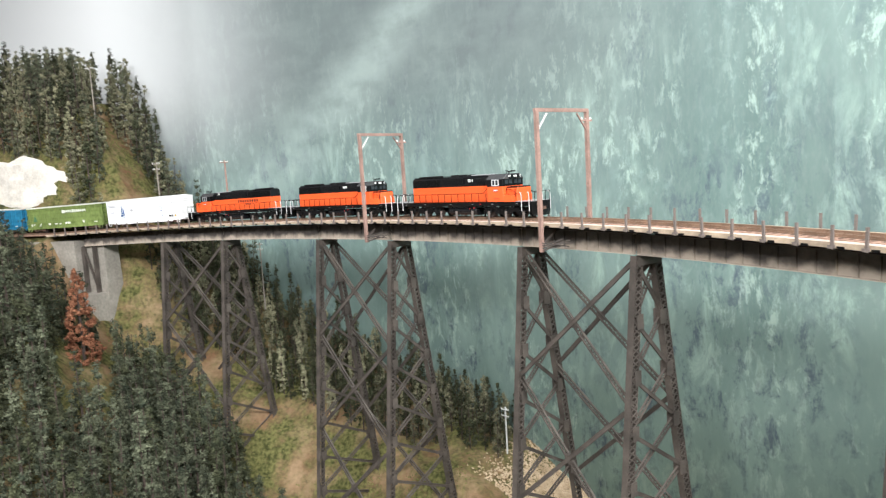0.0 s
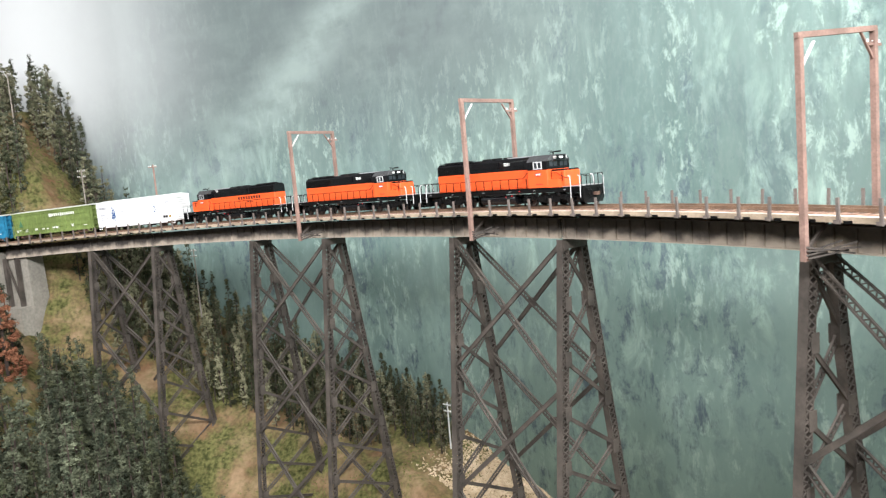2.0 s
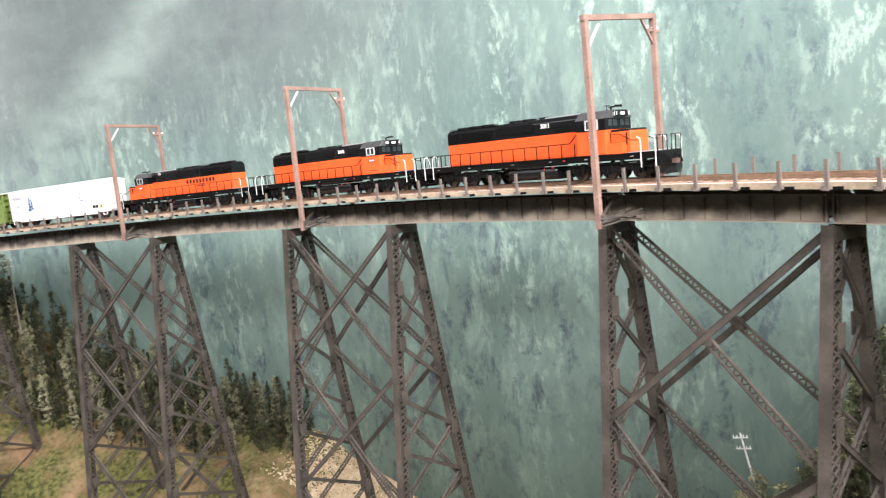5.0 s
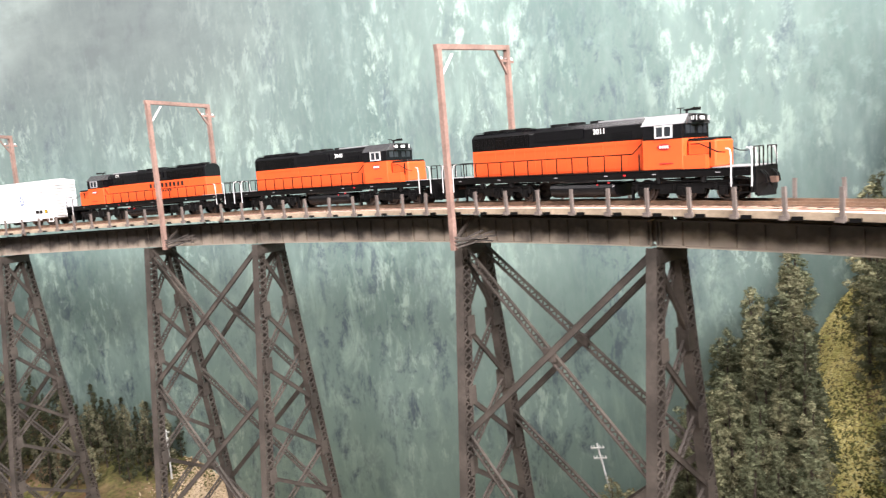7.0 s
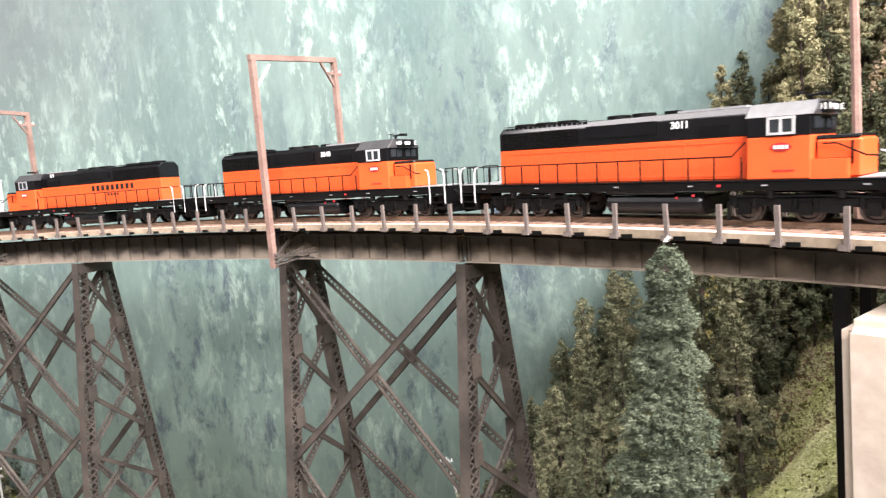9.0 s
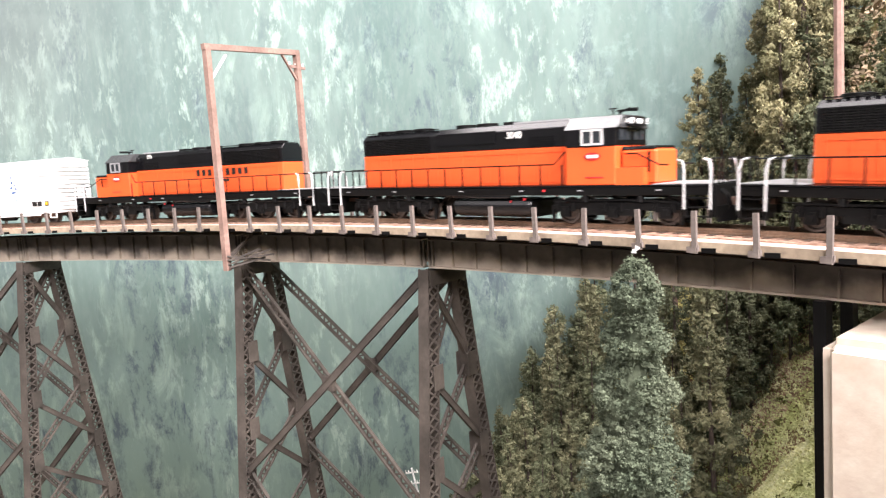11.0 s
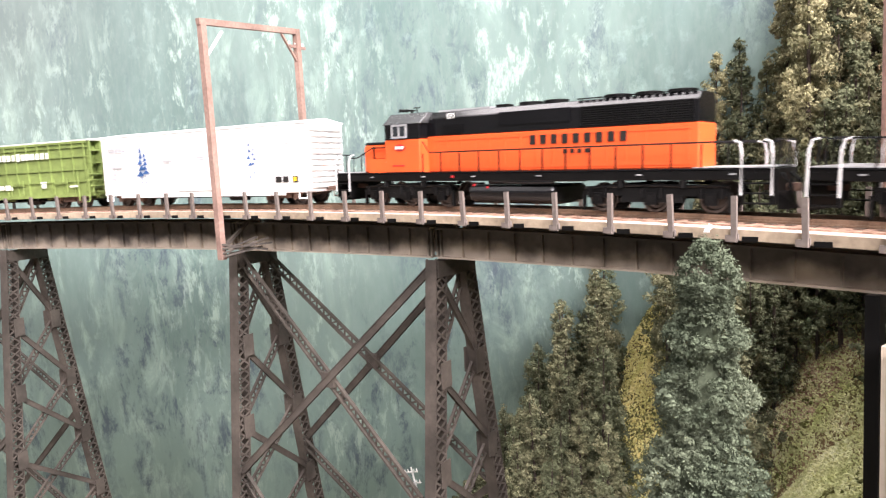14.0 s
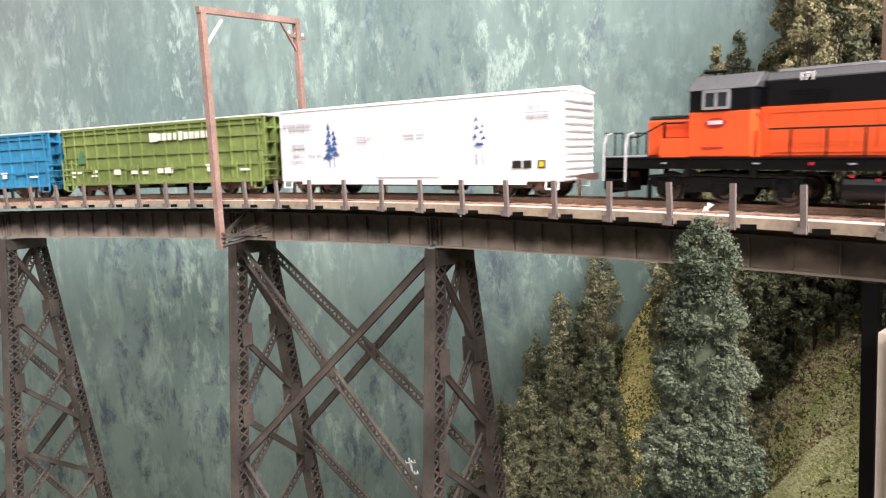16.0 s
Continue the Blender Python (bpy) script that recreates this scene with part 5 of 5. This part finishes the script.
    for s in (-1, 1):
        bm = bmesh.new()
        tube(bm, [(-0.021, s * 0.0146, 0.0126), (0.012, s * 0.0146, 0.0126)], 0.0014, 10)
        part("air_reservoir", bm, "black", root, smooth=True)
        bm = bmesh.new()
        box(bm, 0.0205, s * 0.0151, 0.0110, 0.0012, 0.0006, 0.0010)
        box(bm, 0.0320, s * 0.0169, 0.0150, 0.0014, 0.0006, 0.0010)
        box(bm, 0.013, s * 0.0151, 0.0100, 0.0008, 0.0006, 0.0010)
        part("red_valve", bm, "redmark", root, "tiny red fuel cut-off marks")
        bm = bmesh.new()
        for x in (-0.095, -0.06, -0.015, 0.02, 0.05, 0.085):
            box(bm, x, s * 0.0169, 0.0150, 0.0022, 0.0005, 0.0005)
        part("frame_marking", bm, "roofgrey", root)
    for x in (-0.0640, 0.0640):
        bogie(root, x, 3, 0.0455, "under", True)
    before = set(root.children)
    for s in (-1, 1):
        coupler(root, s * 0.1085, s)
        # pilot with plough and end steps
        bm = bmesh.new()
        box(bm, s * 0.1062, 0, 0.0105, 0.0012, 0.0300, 0.0125)
        part("pilot", bm, "under", root)
        bm = bmesh.new()
        vs = [bm.verts.new(p) for p in ((s * 0.1068, -0.0135, 0.0022), (s * 0.1068, 0.0135, 0.0022), (s * 0.1068, 0.0135, 0.0085), (s * 0.1068, -0.0135, 0.0085), (s * 0.1112, 0, 0.0022), (s * 0.1085, 0, 0.0085))]
        for f in ((0, 4, 5, 3), (4, 1, 2, 5), (0, 1, 4), (3, 5, 2), (0, 3, 2, 1)):
            bm.faces.new([vs[i] for i in f])
        part("plough", bm, "under", root)
        for y in (-1, 1):
            for k in range(4):
                bm = bmesh.new()
                box(bm, s * 0.1005, y * 0.0150, 0.0045 + k * 0.0036, 0.0090, 0.0032, 0.0005)
                part("step", bm, "under", root)
            bm = bmesh.new()
            for d in (-0.0046, 0.0046):
                box(bm, s * 0.1005 + d, y * 0.0150, 0.0105, 0.0005, 0.0034, 0.0128)
            part("step_well", bm, "under", root)
            for d in (-0.0052, 0.0050):
                bm = bmesh.new()
                x = s * 0.1005 + d
                tube(bm, [(x, y * 0.0172, 0.0075), (x, y * 0.0172, 0.0225), (x - 0.0008 * s, y * 0.0166, 0.0262), (x - 0.0030 * s, y * 0.0160, 0.0268)], 0.00046, 6)
                part("grab_iron", bm, "silver", root, "white-painted grab iron")
        for y in (-1, 1):
            bm = bmesh.new()
            tube(bm, [(s * 0.1060, y * 0.0155, sill), (s * 0.1060, y * 0.0155, 0.0270), (s * 0.1060, y * 0.0030, 0.0270), (s * 0.1060, y * 0.0030, sill)], 0.0004, 5)
            tube(bm, [(s * 0.1060, y * 0.0085, sill), (s * 0.1060, y * 0.0085, 0.0270)], 0.0004, 5)
            part("end_rail", bm, "under", root)
        bm = bmesh.new()
        for k in range(4):
            y = (-0.009, -0.006, 0.006, 0.009)[k]
            tube(bm, [(s * 0.1066, y, 0.0150), (s * 0.1092, y, 0.0125), (s * 0.1100, y, 0.0085)], 0.0005, 5)
        part("brake_hose", bm, "under", root)
    for k in set(root.children) - before:
        k.location.x += front_end if sum(v.co.x for v in k.data.vertices) > 0 else -rear_end
    # side hand-rails on stanchions
    for y in (-1, 1):
        n = 13
        xs = [rear - 0.003 + (back - rear + 0.001) * k / (n - 1) for k in range(n)]
        for x in xs:
            bm = bmesh.new()
            tube(bm, [(x, y * 0.0164, sill - 0.001), (x, y * 0.0164, 0.0262)], 0.00036, 5)
            part("stanchion", bm, "black", root)
        bm = bmesh.new()
        tube(bm, [(-0.1005 - rear_end, y * 0.0162, 0.0266), (rear, y * 0.0164, 0.0266), (back - 0.006, y * 0.0164, 0.0266), (back - 0.001, y * 0.0150, 0.0320)], 0.00034, 5)
        part("handrail", bm, "black", root)
        bm = bmesh.new()
        tube(bm, [(cf + 0.003, y * 0.0130, 0.0300), (nx - 0.008, y * 0.0130, 0.0300), (nx + 0.002, y * 0.0140, 0.0252), (nx + 0.006, y * 0.0150, 0.0250)], 0.00034, 5)
        part("nose_rail", bm, "under", root)
    if lettered:
        # the road's name as plain bars
        for s in (-1, 1):
            for k in range(9):
                bm = bmesh.new()
                x = -0.0293 + (k - 4) * 0.0053
                box(bm, x, s * (hw + 0.0003), 0.0306, 0.0027, 0.0003, 0.0040)
                part("name_bar", bm, "black_mark", root, "black lettering bar on the hood")
            for k in range(4):
                bm = bmesh.new()
                box(bm, -0.0293 + (k - 1.5) * 0.0034, s * (hw + 0.0003), 0.0252, 0.0018, 0.0003, 0.0017)
                part("small_name_bar", bm, "black_mark", root, "small black lettering bar")
    return root


def box_car(kind):
    """kind 0: smooth white plug-door car; 1: ribbed car."""
    label = {"white": "glossy white boxcar with blue tree emblems", "green": "leaf-green ribbed boxcar with a pale roof", "blue": "bright blue ribbed boxcar with a pale roof"}[kind]
    root = tagged(new("box_car"), label, "box car", "freight cars of the train")
    mat = kind + "_car"
    L, hw = (0.0880 if kind == "white" else 0.0900), 0.0164
    z0, z1 = (0.0072, 0.0466) if kind == "white" else (0.0078, 0.0462)
    if kind == "white":
        prism("body", mat, root, [(-hw, z0), (hw, z0), (hw, z1 - 0.0006), (0, z1 + 0.0016), (-hw, z1 - 0.0006)], -L, L, bev=0.0006)
        prism("roof", mat, root, [(-hw - 0.0004, z1 - 0.0008), (hw + 0.0004, z1 - 0.0008), (hw, z1), (0, z1 + 0.0022), (-hw, z1)], -L - 0.0004, L + 0.0004)
        for s in (-1, 1):
            # corrugated ends
            for k in range(11):
                bm = bmesh.new()
                zz = z0 + 0.003 + k * 0.0032
                tube(bm, [(s * L, -hw + 0.0016, zz), (s * (L + 0.0007), -hw + 0.004, zz), (s * (L + 0.0008), hw - 0.004, zz), (s * L, hw - 0.0016, zz)], 0.0008, 6)
                part("end_rib", bm, mat, root)
            y = s * (hw + 0.0002)
            bm = bmesh.new()
            for k in range(23):
                x = -L + 0.006 + (2 * L - 0.012) * k / 22
                box(bm, x, y, (z0 + z1) / 2, 0.0003, 0.0003, z1 - z0 - 0.004)
            part("side_seam", bm, mat, root)
            bm = bmesh.new()
            box(bm, 0.004, y + s * 0.0003, (z0 + z1) / 2 - 0.0005, 0.040, 0.0008, z1 - z0 - 0.006)
            bevelled(bm, 0.0003)
            door = part("plug_door", bm, mat, root)
            bm = bmesh.new()
            for x in (-0.009, -0.003, 0.010, 0.017):
                tube(bm, [(x, y + s * 0.0012, z0 + 0.004), (x, y + s * 0.0012, z1 - 0.005)], 0.0003, 5)
            part("lock_bar", bm, mat, door)
            bm = bmesh.new()
            box(bm, 0, y, z0 - 0.0004, 2 * L * 0.8, 0.0010, 0.0018)
            part("side_sill", bm, mat, root)
            # two tree emblems of stacked wedges
            for ex, hgt, big in ((-0.0485, 0.0235, 1), (0.0455, 0.0230, 0)):
                bm = bmesh.new()
                for dx, sc in ((0, 1.0), (0.0042 if big else 0.0032, 0.72)):
                    for k in range(5 if big else 4):
                        zb, ww = 0.0385 - 0.0038 * (k + 1) * sc - (1 - sc) * 0.014, (0.0011 + 0.00055 * k) * (1.2 if big else 0.75)
                        jx = 0.0007 * math.sin(k * 2.7 + dx * 900)
                        pts = [(jx - ww, zb), (jx + ww * 0.8, zb + 0.0004), (jx + 0.0003, zb + (0.0038 if big else 0.0022) * sc), (jx - 0.0003, zb + (0.0036 if big else 0.0020) * sc)]
                        bm.faces.new([bm.verts.new((ex + dx + a, y + s * 0.0009, b)) for a, b in pts])
                    box(bm, ex + dx, y + s * 0.0008, 0.0175, 0.0003, 0.0003, 0.005)
                part("tree_emblem", bm, "blue_mark", root, "blue tree-shaped emblem")
            bm = bmesh.new()
            for x, zz, w, h in ((-0.073, 0.0385, 0.022, 0.0011), (-0.071, 0.0365, 0.017, 0.0008), (-0.072, 0.0268, 0.010, 0.0022), (-0.074, 0.022, 0.006, 0.0012), (-0.060, 0.0218, 0.011, 0.0006), (-0.074, 0.0185, 0.010, 0.0008),
                                (-0.024, 0.0300, 0.011, 0.0008), (-0.024, 0.0284, 0.009, 0.0005), (0.009, 0.0300, 0.013, 0.0008), (0.009, 0.0284, 0.011, 0.0005), (0.075, 0.0395, 0.007, 0.0007), (0.077, 0.0372, 0.012, 0.0006), (0.077, 0.0358, 0.011, 0.0006)):
                box(bm, x, y + s * 0.0009, zz, w, 0.0002, h)
            tagged(part("lettering_bar", bm, "faint_mark", root, "small pale grey lettering bars"), kind="stuff")
            for x, w, m_ in ((0.0662, 0.0046, "black_mark"), (0.0715, 0.0040, "black_mark"), (0.0785, 0.0038, "black_mark")):
                block("stencil_plate", m_, root, x - w / 2, x + w / 2, y + s * 0.0004 - 0.0001, y + s * 0.0004 + 0.0001, 0.0132, 0.0166)
            block("yellow_dot", "yellow", root, 0.0774, 0.0796, y + s * 0.0006 - 0.0001, y + s * 0.0006 + 0.0001, 0.0138, 0.0160, label="yellow inspection dot")
    else:
        prism("body", mat, root, [(-hw + 0.0008, z0), (hw - 0.0008, z0), (hw - 0.0008, z1), (-hw + 0.0008, z1)], -L + 0.005, L - 0.005)
        prism("roof", "green_roof", root, [(-hw, z1 - 0.0006), (hw, z1 - 0.0006), (hw - 0.0006, z1 + 0.0004), (0, z1 + 0.0020), (-hw + 0.0006, z1 + 0.0004)], -L, L, "pale dusty roof", 0.0003)
        for s in (-1, 1):
            y = s * hw
            for k in range(17):
                bm = bmesh.new()
                x = -L + 0.003 + (2 * L - 0.006) * k / 16
                box(bm, x, y - s * 0.0003, (z0 + z1) / 2 - 0.0004, 0.0008, 0.0013, z1 - z0 - 0.001)
                part("side_post", bm, mat, root)
            for zz, h in ((z0 + 0.001, 0.0022), (z0 + 0.0105, 0.0009), (z0 + 0.0185, 0.0007), (z0 + 0.0275, 0.0009), (z1 - 0.0045, 0.0007), (z1 - 0.0012, 0.0016)):
                bm = bmesh.new()
                box(bm, 0, y - s * 0.0004, zz, 2 * L - 0.002, 0.0013, h)
                part("side_rail", bm, mat, root)
            for x0 in (-0.062, -0.020, 0.022, 0.064):
                bm = bmesh.new()
                for d in (-0.006, 0.006):
                    tube(bm, [(x0 + d, y + s * 0.001, z0 + 0.002), (x0 + d, y + s * 0.001, z0 + 0.013)], 0.0004, 5)
                box(bm, x0, y + s * 0.001, z0 + 0.0095, 0.012, 0.0008, 0.0008)
                box(bm, x0 + 0.001, y + s * 0.0012, z0 + 0.0112, 0.003, 0.0010, 0.0020)
                part("door_lock", bm, mat, root)
            # ends: deep posts, ladders, brake gear
            for yy in (-0.0135, -0.0045, 0.0045, 0.0135):
                bm = bmesh.new()
                box(bm, s * (L - 0.0026), yy, (z0 + z1) / 2, 0.0050, 0.0012, z1 - z0 - 0.001)
                part("end_post", bm, mat, root)
            bm = bmesh.new()
            for k in range(4):
                box(bm, s * (L - 0.0022), 0, z0 + 0.006 + k * 0.0085, 0.0036, 0.029, 0.0009)
            part("end_beam", bm, mat, root)
            for k in range(4):
                bm = bmesh.new()
                tube(bm, [(s * (L - 0.011), y + s * 0, z0 + 0.003 + k * 0.004), (s * (L + 0.0006), y, z0 + 0.003 + k * 0.004)], 0.00045, 5)
                part("ladder_rung", bm, mat, root)
                bm = bmesh.new()
                tube(bm, [(s * (L + 0.0004), -hw, z0 + 0.003 + k * 0.004), (s * (L + 0.0004), -hw + 0.011, z0 + 0.003 + k * 0.004)], 0.00045, 5)
                part("ladder_rung", bm, mat, root)
            for xx in (s * (L - 0.010), s * (L - 0.0005)):
                bm = bmesh.new()
                tube(bm, [(xx, -hw - 0.0006, z0 - 0.003), (xx, -hw - 0.0006, z0 + 0.0175)], 0.0005, 5)
                part("ladder_stile", bm, mat, root)
            bm = bmesh.new()
            xb = s * (L + 0.0006)
            tube(bm, [(xb + 0.0028 * 0, 0.005 + 0.0030 * math.cos(a * 0.5236), z0 + 0.014 + 0.0030 * math.sin(a * 0.5236)) for a in range(13)], 0.0004, 5, close=False)
            part("brake_wheel", bm, mat, root)
            # brand bars and data bars
            f = y + s * 0.0009
            bm = bmesh.new()
            if kind == "green":
                for k, (w, h) in enumerate(((0.0050, 0.0044), (0.0024, 0.0034), (0.0024, 0.0036), (0.0024, 0.0034), (0.0018, 0.0034), (0.0024, 0.0044), (0.0024, 0.0034), (0.0026, 0.0034), (0.0026, 0.0034), (0.0022, 0.0034), (0.0024, 0.0034), (0.0018, 0.0034))):
                    box(bm, 0.0020 + k * 0.0047, f, z1 - 0.0092, w * 1.4, 0.0003, h * 1.25)
            for x, zz, w, h in ((-0.078, 0.0165, 0.004, 0.0016), (-0.072, 0.0165, 0.004, 0.0016), (-0.078, 0.0138, 0.003, 0.0014), (-0.056, 0.0168, 0.004, 0.0020), (-0.057, 0.0140, 0.006, 0.0012), (-0.034, 0.0160, 0.006, 0.0034), (-0.018, 0.0160, 0.006, 0.0030), (-0.008, 0.0152, 0.005, 0.0020),
                                (0.006, 0.0160, 0.005, 0.0030), (0.0135, 0.0160, 0.007, 0.0036), (0.048, 0.0185, 0.006, 0.0010), (0.048, 0.0160, 0.004, 0.0030), (0.076, 0.0150, 0.007, 0.0012)):
                box(bm, x, f, zz, w, 0.0003, h)
            tagged(part("lettering_bar", bm, "data_mark" if kind == "green" else "white_mark", root, "white lettering bars on the side"), kind="stuff")
            if kind == "green":
                bm = bmesh.new()
                for k in range(3):
                    v = [bm.verts.new((-0.0685 + a, f, b)) for a, b in ((-0.0028 - k * 0.0012, 0.0275 + 0.0 - k * 0.0026), (0.0028 + k * 0.0012, 0.0275 - k * 0.0026), (0, 0.0330 - k * 0.0022))]
                    bm.faces.new(v)
                    for q in v:
                        q.co.y += s * 0.00005 * k
                part("triangle_emblem", bm, "dark_green_mark", root, "dark green triangular emblem")
    prism("underframe", "bogie" if kind == "white" else mat, root, [(-0.006, 0.0058), (0.006, 0.0058), (0.006, z0 + 0.0003), (-0.006, z0 + 0.0003)], -L + 0.004, L - 0.004)
    bm = bmesh.new()
    for y in (-0.010, 0.010):
        tube(bm, [(-0.055, y, 0.0055), (0.055, y, 0.0055)], 0.0006, 6)
    for x in (-0.03, -0.01, 0.014, 0.035):
        box(bm, x, 0, 0.0062, 0.0022, 0.026, 0.0018)
    tube(bm, [(0.018, -0.006, 0.0050), (0.032, -0.006, 0.0050)], 0.0022, 8)
    part("brake_rigging", bm, "under", root)
    for x in (-0.0655, 0.0655):
        bogie(root, x, 2, 0.0205, "bogie", False)
    for s in (-1, 1):
        coupler(root, s * (L + 0.0055), s, 0.0090)
        for y in (-1, 1):
            bm = bmesh.new()
            tube(bm, [(s * (L - 0.002), y * 0.0160, z0), (s * (L - 0.002), y * 0.0162, 0.0040), (s * (L - 0.008), y * 0.0162, 0.0040), (s * (L - 0.008), y * 0.0160, z0)], 0.0005, 5)
            part("stirrup_step", bm, mat, root)
    return root


M["faint_mark"] = material("faint_grey_lettering", (0.56, 0.56, 0.6), 0.5, 0, 0.05, 40)
M["yellow"] = material("yellow_dot_paint", (0.8, 0.5, 0.03), 0.5, 0, 0.05, 30)
M["data_mark"] = material("chalky_white_lettering", (0.75, 0.78, 0.66), 0.6, 0, 0.1, 60)
M["dark_green_mark"] = material("dark_green_emblem", (0.08, 0.2, 0.1), 0.6, 0, 0.1, 60)
TRAIN = [(locomotive("3011", nose=0.0820, front_end=-0.0035, rear_end=0.0060, label="orange and black six-axle diesel locomotive leading the train"), 0.0, False),
         (locomotive("3040", nose=0.0822, rear_end=0.0060, label="orange and black diesel locomotive coupled second"), 0.2285, False),
         (locomotive("171", cab=0.0642, nose=0.0960, rear=-0.0806, front_end=0.0065, rear_end=0.0025, lettered=True, label="orange and black diesel locomotive coupled cab to the rear"), 0.4605, True),
         (box_car("white"), 0.6795, False), (box_car("green"), 0.8715, False), (box_car("blue"), 1.0660, False)]


def lead_u(t):
    return 0.5963 - 0.0769865 * t - 3.4547e-4 * t * t + 1.424e-5 * t ** 3


def vehicle_pose(u, flip=False):
    a, b = at(u + 0.063, CENTRE, rail_z(u + 0.063)), at(u - 0.063, CENTRE, rail_z(u - 0.063))
    d = (a - b if flip else b - a).normalized()
    y = Vector((0, 0, 1)).cross(d).normalized()
    m = Matrix((d, y, d.cross(y))).transposed().to_4x4()
    m.translation = (a + b) / 2
    return m


def motions():
    for ob, gap, flip in TRAIN:
        walk(ob, [(t * 0.5, vehicle_pose(lead_u(t * 0.5) + gap, flip)) for t in range(33)])
    # wheels roll on the rail
    for w, ax, s in SPUN:
        top = w.parent.parent
        back = -1 if next(f for o, g, f in TRAIN if o == top) else 1
        rows = []
        for k in range(65):
            a = (0.5963 - lead_u(k * 0.25)) / 0.0056 * back
            rows.append((k * 0.25, Matrix.Translation((ax, s * 0.0073, 0.0056)) @ Matrix.Rotation(a, 4, "Y") @ Matrix.Rotation(0 if s < 0 else math.pi, 4, "Z")))
        walk(w, rows)

motions()
